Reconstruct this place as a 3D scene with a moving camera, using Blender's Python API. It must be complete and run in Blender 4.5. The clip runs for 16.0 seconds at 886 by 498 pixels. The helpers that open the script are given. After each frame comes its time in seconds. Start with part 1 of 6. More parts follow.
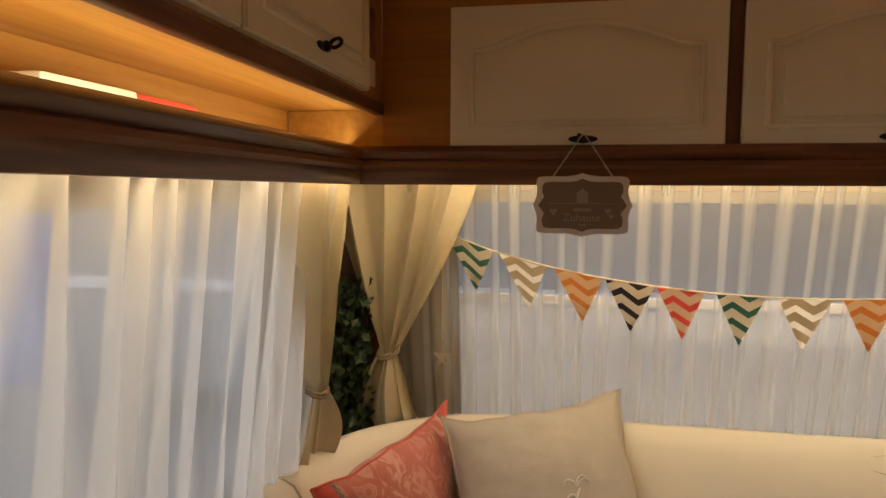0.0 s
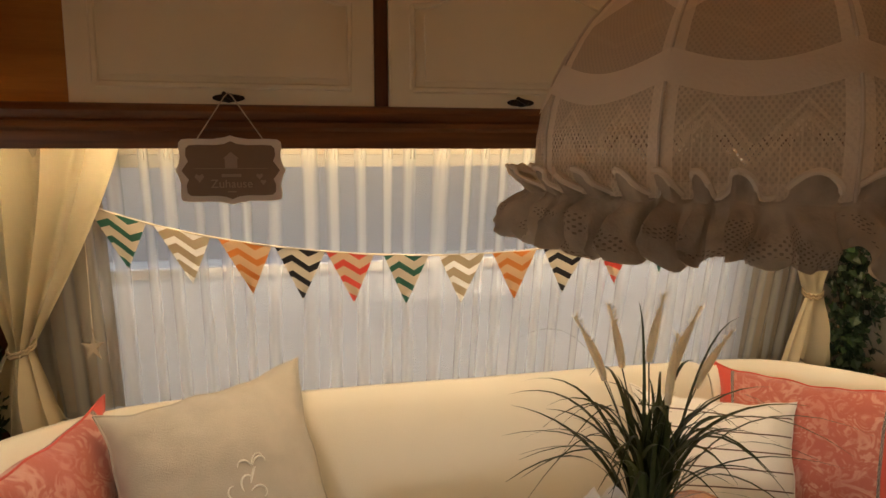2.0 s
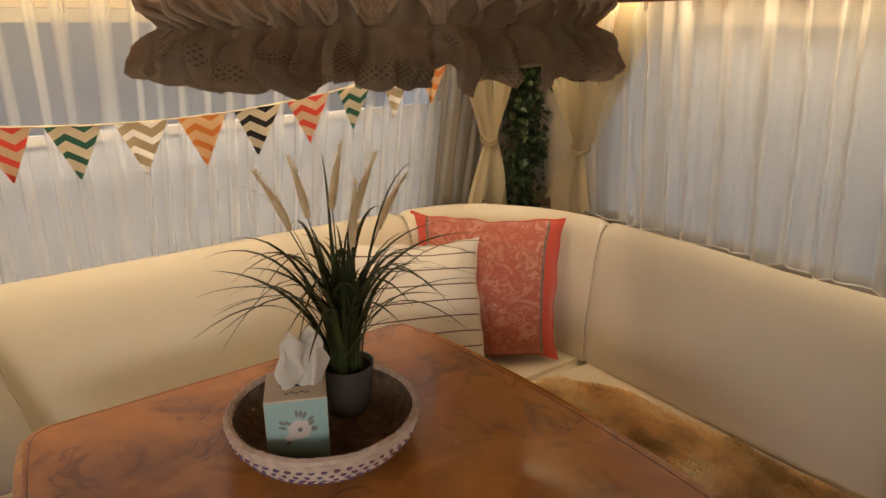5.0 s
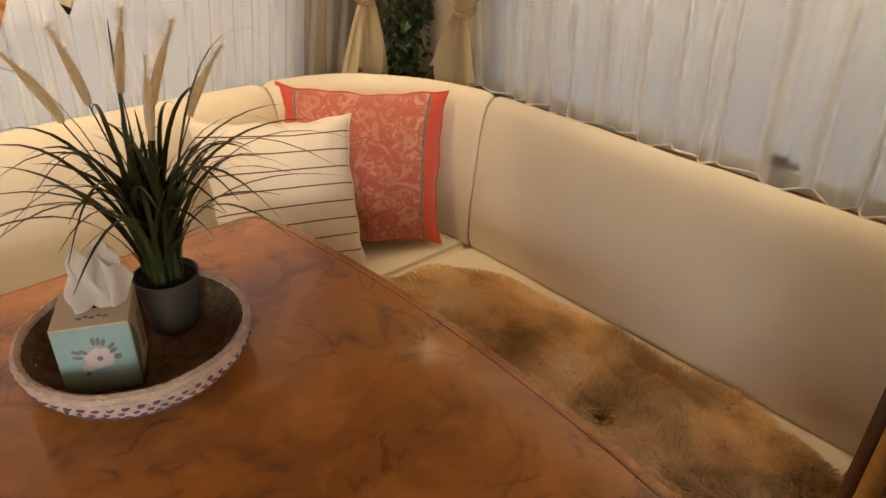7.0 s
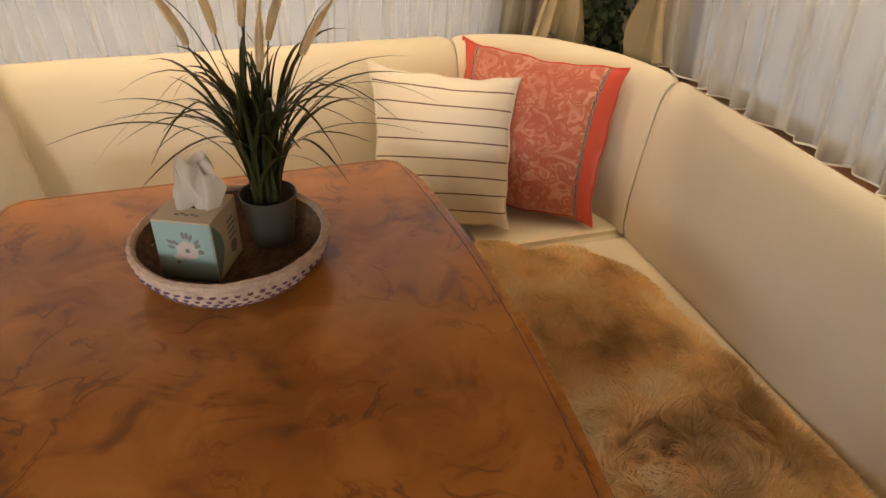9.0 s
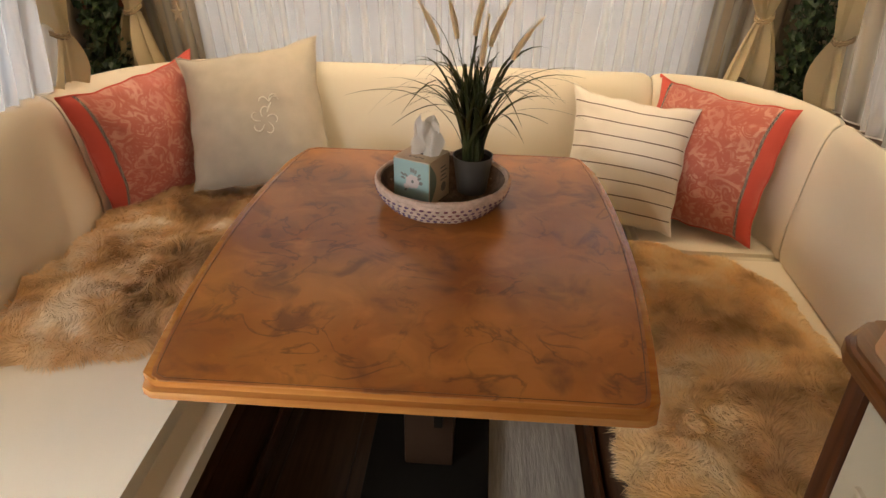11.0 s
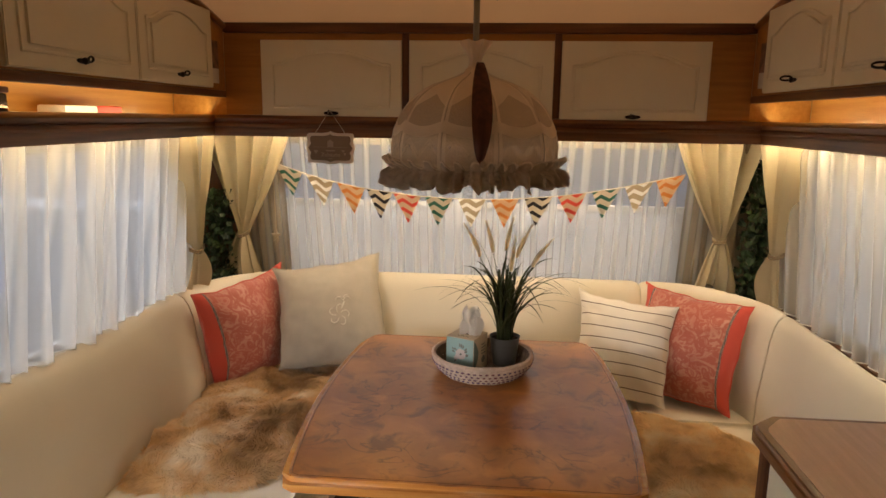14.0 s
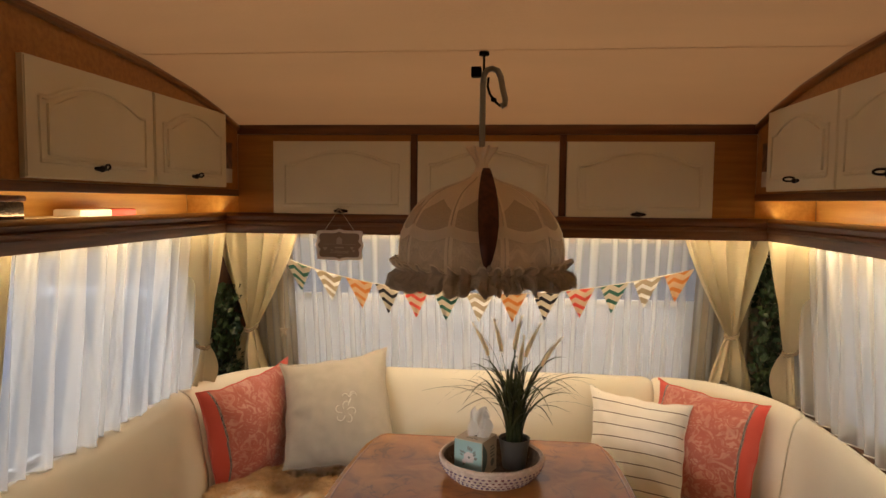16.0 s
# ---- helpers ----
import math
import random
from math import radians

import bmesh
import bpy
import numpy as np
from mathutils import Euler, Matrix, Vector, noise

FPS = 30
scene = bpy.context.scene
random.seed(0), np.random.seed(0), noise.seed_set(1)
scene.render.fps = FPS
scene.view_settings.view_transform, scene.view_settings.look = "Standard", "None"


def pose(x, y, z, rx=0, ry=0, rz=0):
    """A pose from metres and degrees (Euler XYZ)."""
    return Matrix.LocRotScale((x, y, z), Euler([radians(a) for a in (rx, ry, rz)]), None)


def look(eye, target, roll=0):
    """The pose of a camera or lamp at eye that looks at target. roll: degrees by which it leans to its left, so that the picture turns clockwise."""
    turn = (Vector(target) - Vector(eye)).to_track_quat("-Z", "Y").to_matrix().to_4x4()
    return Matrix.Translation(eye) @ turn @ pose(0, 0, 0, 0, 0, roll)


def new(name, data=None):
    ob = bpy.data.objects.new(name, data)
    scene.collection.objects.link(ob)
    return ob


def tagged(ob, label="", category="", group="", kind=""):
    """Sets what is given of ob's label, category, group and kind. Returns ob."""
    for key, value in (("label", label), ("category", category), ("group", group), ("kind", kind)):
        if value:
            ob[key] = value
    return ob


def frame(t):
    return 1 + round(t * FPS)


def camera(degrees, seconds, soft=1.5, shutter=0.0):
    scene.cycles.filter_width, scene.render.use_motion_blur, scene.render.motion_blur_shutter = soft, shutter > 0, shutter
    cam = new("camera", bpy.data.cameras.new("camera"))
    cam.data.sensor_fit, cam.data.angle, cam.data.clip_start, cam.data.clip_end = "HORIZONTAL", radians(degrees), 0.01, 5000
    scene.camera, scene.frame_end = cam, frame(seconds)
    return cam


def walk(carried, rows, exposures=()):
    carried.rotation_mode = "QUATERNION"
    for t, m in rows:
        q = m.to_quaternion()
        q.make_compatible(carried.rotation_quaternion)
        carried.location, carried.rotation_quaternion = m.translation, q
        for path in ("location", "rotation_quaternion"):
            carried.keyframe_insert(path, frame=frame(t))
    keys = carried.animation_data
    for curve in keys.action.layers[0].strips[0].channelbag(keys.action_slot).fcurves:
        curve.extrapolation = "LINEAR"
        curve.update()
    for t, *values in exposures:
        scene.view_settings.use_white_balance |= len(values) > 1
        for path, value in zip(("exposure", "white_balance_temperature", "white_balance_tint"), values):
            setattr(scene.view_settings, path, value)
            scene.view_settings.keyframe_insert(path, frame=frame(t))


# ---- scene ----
cam = camera(66.1, 16.0)
PATH = [
    (0, (-0.510, -1.301, 1.417), (-0.875, 0.657, 1.247), 0.3),
    (0.5, (-0.470, -1.289, 1.411), (-0.707, 0.689, 1.243), 0.1),
    (1, (-0.426, -1.263, 1.403), (-0.353, 0.728, 1.229), 0.0),
    (1.5, (-0.41, -1.25, 1.407), (-0.129, 0.717, 1.178), -0.0),
    (2, (-0.405, -1.239, 1.417), (0.047, 0.69, 1.144), -0.1),
    (2.5, (-0.427, -1.249, 1.429), (0.19, 0.626, 1.107), -0.2),
    (3, (-0.431, -1.269, 1.428), (0.228, 0.587, 1.082), 0.1),
    (3.5, (-0.461, -1.259, 1.447), (0.323, 0.531, 1.022), 0.1),
    (4, (-0.425, -1.255, 1.425), (0.475, 0.456, 0.913), 0.1),
    (4.5, (-0.417, -1.266, 1.393), (0.629, 0.332, 0.801), -0.2),
    (5, (-0.345, -1.289, 1.385), (0.770, 0.248, 0.755), -0.3),
    (7.5, (-0.1, -1.237, 1.376), (1.06, 0.005, 0.321), 2.3),
    (8, (-0.055, -1.301, 1.39), (0.913, 0.084, 0.319), 2.6),
    (8.5, (0.002, -1.332, 1.384), (0.738, 0.178, 0.299), 2.3),
    (9, (0.111, -1.375, 1.388), (0.634, 0.207, 0.282), 1.7),
    (9.5, (0.157, -1.446, 1.394), (0.419, 0.184, 0.266), 1.5),
    (9.7, (0.179, -1.509, 1.404), (0.306, 0.134, 0.272), 1.3),
    (11.8, (0.145, -2.014, 1.433), (0.018, -0.201, 0.596), 1.1),
    (12, (0.135, -2.056, 1.443), (0.015, -0.231, 0.634), 1.1),
    (12.5, (0.129, -2.181, 1.453), (-0.007, -0.32, 0.734), 1.0),
    (13, (0.12, -2.276, 1.466), (-0.024, -0.371, 0.874), 1.0),
    (13.5, (0.112, -2.35, 1.463), (-0.039, -0.417, 0.973), 1.0),
    (14, (0.123, -2.411, 1.504), (-0.047, -0.455, 1.125), 0.8),
    (14.5, (0.114, -2.431, 1.52), (-0.055, -0.455, 1.262), 0.8),
    (15, (0.122, -2.438, 1.549), (-0.068, -0.455, 1.371), 0.6),
    (15.5, (0.144, -2.424, 1.561), (-0.062, -0.441, 1.401), 0.6),
    (16, (0.128, -2.402, 1.554), (-0.076, -0.418, 1.413), 0.6),
]
walk(cam, [(t, look(eye, target, roll)) for t, eye, target, roll in PATH],
     [(0, -0.52, 7000), (2.5, -0.26, 6950), (4.5, -0.46, 7000), (5, -0.38, 7000), (7.5, -0.02, 7050), (9.0, -0.02, 7000), (9.5, 0.04, 6950), (12, -0.02, 6600), (13, -0.17, 6600), (14, -0.16, 6750), (16, -0.14, 6800)])

# ---- world and lights ----
CX = 0.033
world = bpy.data.worlds.new("world")
scene.world = world
world.use_nodes = True
wn = world.node_tree.nodes
sky = wn.new("ShaderNodeTexSky")
sky.sky_type, sky.sun_disc = "NISHITA", False
sky.sun_elevation, sky.sun_rotation = radians(43), radians(50)
wn["Background"].inputs[1].default_value = 0.15
world.node_tree.links.new(sky.outputs[0], wn["Background"].inputs[0])
sun = bpy.data.lights.new("sun", "SUN")
sun.energy, sun.angle, sun.color = 1.5, radians(20), (1, 0.96, 0.9)
sun_ob = new("sun", sun)
sun_ob.matrix_world = look((5, 4.2, 6), (0, 0, 0))

WARM = (1.0, 0.80, 0.50)


def strip_light(name, place, target, width, depth, watts, colour=WARM):
    lamp = bpy.data.lights.new(name, "AREA")
    lamp.shape, lamp.size, lamp.size_y, lamp.energy, lamp.color = "RECTANGLE", width, depth, watts, colour
    ob = new(name, lamp)
    ob.matrix_world = look(place, target)
    return ob


LED = 6.6
strip_light("led_rear", (CX, 0.045, 1.470), (CX, 0.745, 0.95), 1.85, 0.012, LED * 1.4)
for s, nm in ((-1, "led_left"), (1, "led_right")):
    ob = strip_light(nm, (CX + s * 0.985, -0.55, 1.475), (CX + s * 1.03, -0.55, 0.5), 0.012, 1.35, LED * (0.45 if s < 0 else 0.80))
    ob.matrix_world = pose(CX + s * 0.994, -0.55, 1.462, 0, -s * 36, 0)
    ob2 = strip_light(nm + "_shelf", (CX + s * 0.97, -0.6, 1.508), (CX + s * 1.0, -0.6, 1.4), 0.012, 1.2, LED * 0.17, (1.0, 0.78, 0.46))
    ob2.matrix_world = pose(CX + s * 0.972, -0.6, 1.510, 0, -s * 140, 0)
# Warm fill from behind the camera; the ceiling lamp for it is assumed.
strip_light("warm_fill_light", (0.10, -3.1, 1.90), (0.05, -3.0, 0), 0.3, 0.3, 15.0, (1.0, 0.74, 0.43)).data.spread = radians(140)
# Area lamp in place of daylight from behind left, aimed at the long seat.
strip_light("seat_daylight_fill", (CX - 1.13, -2.15, 1.12), (CX - 0.50, -1.10, 0.40), 0.9, 0.5, 6.5, (1.0, 0.98, 0.95)).data.spread = radians(80)


# ---- materials ----
def material(name, colour, rough=0.6, metal=0.0, vary=0.12, scale=8.0, bump=0.0, bump_scale=60.0, second=None, stretch=(1, 1, 1), coat=0.0, sheen=0.0, rand=0.0, fine=0.0):
    m = bpy.data.materials.new(name)
    m.use_nodes = True
    n, l = m.node_tree.nodes, m.node_tree.links
    b = n["Principled BSDF"]
    b.inputs["Roughness"].default_value = rough
    b.inputs["Metallic"].default_value = metal
    b.inputs["Coat Weight"].default_value = coat
    b.inputs["Coat Roughness"].default_value = 0.12
    b.inputs["Sheen Weight"].default_value = sheen
    co, mp = n.new("ShaderNodeTexCoord"), n.new("ShaderNodeMapping")
    mp.inputs["Scale"].default_value = stretch
    l.new(co.outputs["Object"], mp.inputs[0])
    nz = n.new("ShaderNodeTexNoise")
    nz.inputs["Scale"].default_value, nz.inputs["Detail"].default_value = scale, 6
    l.new(mp.outputs[0], nz.inputs[0])
    mix = n.new("ShaderNodeMix")
    mix.data_type = "RGBA"
    c2 = second or tuple(c * (1 - vary * 2) for c in colour)
    mix.inputs[6].default_value, mix.inputs[7].default_value = (*colour, 1), (*c2, 1)
    ramp = n.new("ShaderNodeMapRange")
    ramp.inputs[1].default_value, ramp.inputs[2].default_value = 0.35, 0.65
    l.new(nz.outputs[0], ramp.inputs[0])
    l.new(ramp.outputs[0], mix.inputs[0])
    out = mix.outputs[2]
    if fine or rand:
        hsv = n.new("ShaderNodeHueSaturation")
        l.new(out, hsv.inputs["Color"])
        rng = n.new("ShaderNodeMapRange")
        rng.inputs[3].default_value, rng.inputs[4].default_value = 1 - (fine or rand), 1 + (fine or rand)
        if rand:
            inf = n.new("ShaderNodeNewGeometry")
            l.new(inf.outputs["Random Per Island"], rng.inputs[0])
        else:
            f2 = n.new("ShaderNodeTexNoise")
            f2.inputs["Scale"].default_value = scale * 12
            l.new(mp.outputs[0], f2.inputs[0])
            l.new(f2.outputs[0], rng.inputs[0])
        l.new(rng.outputs[0], hsv.inputs["Value"])
        out = hsv.outputs[0]
    l.new(out, b.inputs["Base Color"])
    if bump:
        bn, bt = n.new("ShaderNodeBump"), n.new("ShaderNodeTexNoise")
        bt.inputs["Scale"].default_value, bt.inputs["Detail"].default_value = bump_scale, 4
        l.new(mp.outputs[0], bt.inputs[0])
        bn.inputs["Strength"].default_value, bn.inputs["Distance"].default_value = bump, 0.004
        l.new(bt.outputs[0], bn.inputs["Height"])
        l.new(bn.outputs[0], b.inputs["Normal"])
    m["bsdf"] = b.name
    return m


def mul_node(n, l, a, b, op="MULTIPLY"):
    k = n.new("ShaderNodeMath")
    k.operation = op
    for i, v in enumerate((a, b)):
        if v is None:
            continue
        if isinstance(v, (int, float)):
            k.inputs[i].default_value = v
        else:
            l.new(v, k.inputs[i])
    return k.outputs[0]


def mix_colour(n, l, fac, a, b):
    k = n.new("ShaderNodeMix")
    k.data_type = "RGBA"
    for i, v in ((0, fac), (6, a), (7, b)):
        if isinstance(v, tuple):
            k.inputs[i].default_value = (*v, 1)
        elif isinstance(v, (int, float)):
            k.inputs[i].default_value = v
        else:
            l.new(v, k.inputs[i])
    return k.outputs[2]


def uv_axes(n, l):
    uv, sep = n.new("ShaderNodeTexCoord"), n.new("ShaderNodeSeparateXYZ")
    l.new(uv.outputs["UV"], sep.inputs[0])
    return sep.outputs[0], sep.outputs[1], uv.outputs["UV"]


def wood(name, light, dark, along="y", rough=0.42, scale=5.0, coat=0.15):
    st = {"x": (0.08, 1.6, 1.6), "y": (1.6, 0.08, 1.6), "z": (1.6, 1.6, 0.08)}[along]
    return material(name, light, rough, second=dark, scale=scale * 8, stretch=st, bump=0.15, bump_scale=90, coat=coat, fine=0.12)


M_trim_x = wood("rail_wood_x", (0.20, 0.075, 0.022), (0.09, 0.030, 0.009), "x")
M_trim_y = wood("rail_wood_y", (0.20, 0.075, 0.022), (0.09, 0.030, 0.009), "y")
M_trim_z = wood("rail_wood_z", (0.15, 0.05, 0.016), (0.07, 0.022, 0.008), "z")
M_panel = wood("orange_veneer", (0.45, 0.20, 0.042), (0.35, 0.14, 0.028), "x", rough=0.35)
M_niche = wood("shelf_veneer", (0.60, 0.33, 0.085), (0.50, 0.25, 0.055), "y", rough=0.45)
M_table_edge = wood("table_edge_wood", (0.48, 0.22, 0.06), (0.38, 0.15, 0.038), "x", rough=0.22, coat=0.8)
M_counter_edge = wood("counter_edge_wood", (0.30, 0.13, 0.04), (0.17, 0.065, 0.02), "y", rough=0.3)
M_counter_top = wood("counter_top_laminate", (0.72, 0.44, 0.29), (0.64, 0.37, 0.23), "y", rough=0.3)
M_bench = wood("bench_wood", (0.075, 0.030, 0.012), (0.04, 0.015, 0.006), "y")
M_floor = wood("dark_floor_board", (0.055, 0.028, 0.014), (0.028, 0.014, 0.007), "y", rough=0.45)
M_door = material("cream_door_paint", (0.80, 0.75, 0.58), 0.42, vary=0.03, scale=4, bump=0.05, bump_scale=200)
M_ceiling = material("ceiling_lining", (0.76, 0.50, 0.28), 0.75, vary=0.04, scale=3, bump=0.25, bump_scale=260, stretch=(0.3, 1, 1))
M_wall = material("beige_wall_lining", (0.55, 0.47, 0.36), 0.8, vary=0.06, bump=0.2, bump_scale=150)
M_sofa = material("cream_upholstery", (0.76, 0.69, 0.57), 0.78, vary=0.03, scale=3, bump=0.22, bump_scale=420, sheen=0.25)
M_welt = material("cushion_piping", (0.52, 0.45, 0.34), 0.8)
M_drape = material("beige_drape_cloth", (0.78, 0.68, 0.47), 0.85, vary=0.05, scale=5, bump=0.3, bump_scale=500, sheen=0.2)
# Drape colour dimmed by half; also serves for the grey star.
M_drape_dim = material("dim_taupe_cloth", (0.38, 0.31, 0.22), 0.85, vary=0.05, scale=5, bump=0.3, bump_scale=400)
M_tie = material("drape_tie_cord", (0.26, 0.19, 0.11), 0.85, bump=0.5, bump_scale=300)
M_iron = material("dark_iron", (0.022, 0.018, 0.015), 0.4, metal=0.7, bump=0.2, bump_scale=120)
M_black = material("black_plastic", (0.007, 0.006, 0.005), 0.85)
M_column = material("dark_brown_metal", (0.035, 0.02, 0.013), 0.5, vary=0.1)
M_grey_pipe = material("grey_conduit", (0.30, 0.28, 0.24), 0.45)
M_string = material("cream_string", (0.66, 0.56, 0.42), 0.85)
M_lace_band = material("plain_cotton_band", (0.92, 0.81, 0.65), 0.85, vary=0.05, bump=0.3, bump_scale=300)
M_ruffle = material("ruffle_cotton", (0.70, 0.59, 0.45), 0.9, vary=0.14, scale=24, bump=0.35, bump_scale=260)
M_rib = material("shade_rib", (0.76, 0.65, 0.50), 0.8)
M_fin = wood("brown_leaf_wood", (0.20, 0.060, 0.026), (0.10, 0.028, 0.013), "z", rough=0.55)
M_pot = material("grey_zinc", (0.15, 0.135, 0.12), 0.45, metal=0.5, vary=0.1, bump=0.1)
M_soil = material("dark_soil", (0.03, 0.02, 0.013), 0.95, bump=0.8)
M_blade = material("grass_blade", (0.030, 0.045, 0.012), 0.45, second=(0.055, 0.062, 0.02), scale=30, rand=0.35)
M_plume = material("dry_plume", (0.98, 0.89, 0.68), 0.9, vary=0.06, scale=60)
M_box_blue = material("pale_blue_card", (0.32, 0.47, 0.46), 0.6, vary=0.04)
M_box_cream = material("kraft_cream_card", (0.60, 0.50, 0.37), 0.6, vary=0.04)
M_box_teal = material("dull_teal_card", (0.16, 0.24, 0.22), 0.6)
M_print = material("grey_print", (0.22, 0.22, 0.20), 0.7)
M_petal = material("pink_white_print", (0.66, 0.55, 0.52), 0.7)
M_tissue = material("tissue_paper", (0.82, 0.77, 0.70), 0.9, vary=0.02)
M_rope = material("basket_rope", (0.62, 0.48, 0.39), 0.85, vary=0.12, scale=60, bump=0.8, bump_scale=200)
M_rope_in = material("basket_inside", (0.19, 0.12, 0.075), 0.9, vary=0.25, scale=60, bump=0.9, bump_scale=180)
M_stitch = material("violet_stitch", (0.09, 0.07, 0.17), 0.8, second=(0.20, 0.07, 0.07), scale=20)
M_rug = material("grey_ribbed_rug", (0.42, 0.39, 0.35), 0.95, vary=0.15, scale=60, stretch=(1, 0.12, 1), bump=0.9, bump_scale=140)
M_leaf = material("ivy_leaf", (0.013, 0.030, 0.009), 0.45, second=(0.028, 0.055, 0.015), scale=20, rand=0.4)
M_stem = material("ivy_stem", (0.05, 0.035, 0.02), 0.8)
M_white_emb = material("white_embroidery", (0.80, 0.76, 0.68), 0.8, bump=0.6, bump_scale=400)
M_sign_edge = material("sign_cream_edge", (0.74, 0.66, 0.56), 0.6, vary=0.08)
M_sign_face = material("sign_brown_face", (0.22, 0.145, 0.09), 0.65, vary=0.08)
M_sign_print = material("sign_pale_print", (0.40, 0.31, 0.23), 0.7)
for m in (M_black, M_column, M_floor, M_bench):
    m.node_tree.nodes["Principled BSDF"].inputs["Specular IOR Level"].default_value = 0.12
M_photo = material("dark_photo", (0.05, 0.025, 0.02), 0.35, second=(0.25, 0.12, 0.08), scale=30)
M_paper = material("white_paper", (0.80, 0.76, 0.68), 0.6)
M_red = material("red_cover", (0.55, 0.05, 0.03), 0.5)
M_frame = material("window_frame", (0.42, 0.40, 0.37), 0.4)
M_ground = material("grey_ground", (0.42, 0.42, 0.41), 0.9, vary=0.1, bump=0.4)
M_white_body = material("white_vehicle_body", (0.80, 0.82, 0.86), 0.35, vary=0.02)
M_grey_body = material("grey_panel", (0.42, 0.43, 0.46), 0.5, vary=0.05)
M_blue = material("blue_panel", (0.32, 0.42, 0.78), 0.5)
M_shell = material("outer_shell", (0.75, 0.75, 0.73), 0.5)


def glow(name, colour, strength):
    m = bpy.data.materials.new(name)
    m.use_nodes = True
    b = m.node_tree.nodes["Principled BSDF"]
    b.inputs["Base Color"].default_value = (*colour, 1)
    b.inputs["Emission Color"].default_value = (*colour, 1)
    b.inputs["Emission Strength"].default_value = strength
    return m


# Glow for the outside boards, stronger at the side to brighten its curtain.
M_backdrop = glow("backdrop_glow", (0.90, 0.92, 0.96), 1.05)
M_backdrop_side = glow("side_backdrop_glow", (0.90, 0.92, 0.97), 2.3)


def glass(name):
    m = bpy.data.materials.new(name)
    m.use_nodes = True
    b = m.node_tree.nodes["Principled BSDF"]
    b.inputs["Transmission Weight"].default_value = 1
    b.inputs["Roughness"].default_value = 0.02
    b.inputs["IOR"].default_value = 1.1
    return m


M_glass = glass("window_glass")


def lace_cloth():
    m = material("cream_lace", (0.78, 0.66, 0.49), 0.85, vary=0.08, scale=30, bump=0.9, bump_scale=220)
    n, l = m.node_tree.nodes, m.node_tree.links
    b = n["Principled BSDF"]
    u, v, uv = uv_axes(n, l)
    src = b.inputs["Base Color"].links[0].from_socket
    def op(x, y, how="MULTIPLY"):
        return mul_node(n, l, x, y, how)
    cotton, dark, thread = (0.92, 0.81, 0.65), (0.40, 0.32, 0.22), (0.88, 0.77, 0.60)
    e = op(op(op(op(u, 10), 0, "FRACT"), 0.5, "SUBTRACT"), 0, "ABSOLUTE")
    strip = op(e, 0.425, "GREATER_THAN")
    gx, gy = op(op(u, 1760), 0, "SINE"), op(op(v, 330), 0, "SINE")
    dots = op(op(gx, gy), 0.25, "GREATER_THAN")
    c = mix_colour(n, l, op(dots, 0.45), src, dark)
    zig = op(op(u, 40), 1.0, "PINGPONG")
    fan = op(v, op(zig, 0.10), "ADD")
    ray = op(op(op(op(u, 200), 0, "FRACT"), 0.5, "SUBTRACT"), 0, "ABSOLUTE")
    ray = op(op(ray, 0.10, "LESS_THAN"), op(fan, 0.93, "GREATER_THAN"))
    line = op(op(op(fan, 0.93, "SUBTRACT"), 0, "ABSOLUTE"), 0.010, "LESS_THAN")
    line2 = op(op(op(fan, 0.90, "SUBTRACT"), 0, "ABSOLUTE"), 0.006, "LESS_THAN")
    c = mix_colour(n, l, op(op(ray, op(line, line2, "MAXIMUM"), "MAXIMUM"), 0.42), c, thread)
    high = op(v, 0.715, "LESS_THAN")
    deep = mix_colour(n, l, op(dots, 0.35), (0.62, 0.51, 0.37), dark)
    arm = op(op(op(op(v, op(e, 0.16), "ADD"), 0.62, "SUBTRACT"), 0, "ABSOLUTE"), 0.007, "LESS_THAN")
    deep = mix_colour(n, l, op(arm, 0.10), deep, thread)
    c = mix_colour(n, l, high, c, deep)
    plain = op(v, op(op(e, 0.26), 0.42, "ADD"), "LESS_THAN")
    c = mix_colour(n, l, op(plain, 0.7), c, cotton)
    c = mix_colour(n, l, op(strip, 0.75), c, cotton)
    foot = op(v, 0.965, "GREATER_THAN")
    c = mix_colour(n, l, op(foot, 0.4), c, cotton)
    l.new(c, b.inputs["Base Color"])
    band = op(op(v, 0.84, "GREATER_THAN"), op(v, 0.945, "LESS_THAN"))
    near_line = op(op(op(fan, 0.925, "SUBTRACT"), 0, "ABSOLUTE"), 0.035, "LESS_THAN")
    hole = op(op(op(dots, band), near_line), op(1.0, strip, "SUBTRACT"))
    soft, mt = n.new("ShaderNodeBsdfTranslucent"), n.new("ShaderNodeMixShader")
    l.new(c, soft.inputs[0])
    mt.inputs[0].default_value = 0.50
    l.new(b.outputs[0], mt.inputs[1])
    l.new(soft.outputs[0], mt.inputs[2])
    tr, mx = n.new("ShaderNodeBsdfTransparent"), n.new("ShaderNodeMixShader")
    l.new(mul_node(n, l, hole, 0.95), mx.inputs[0])
    l.new(mt.outputs[0], mx.inputs[1])
    l.new(tr.outputs[0], mx.inputs[2])
    l.new(mx.outputs[0], n["Material Output"].inputs[0])
    return m


M_lace = lace_cloth()


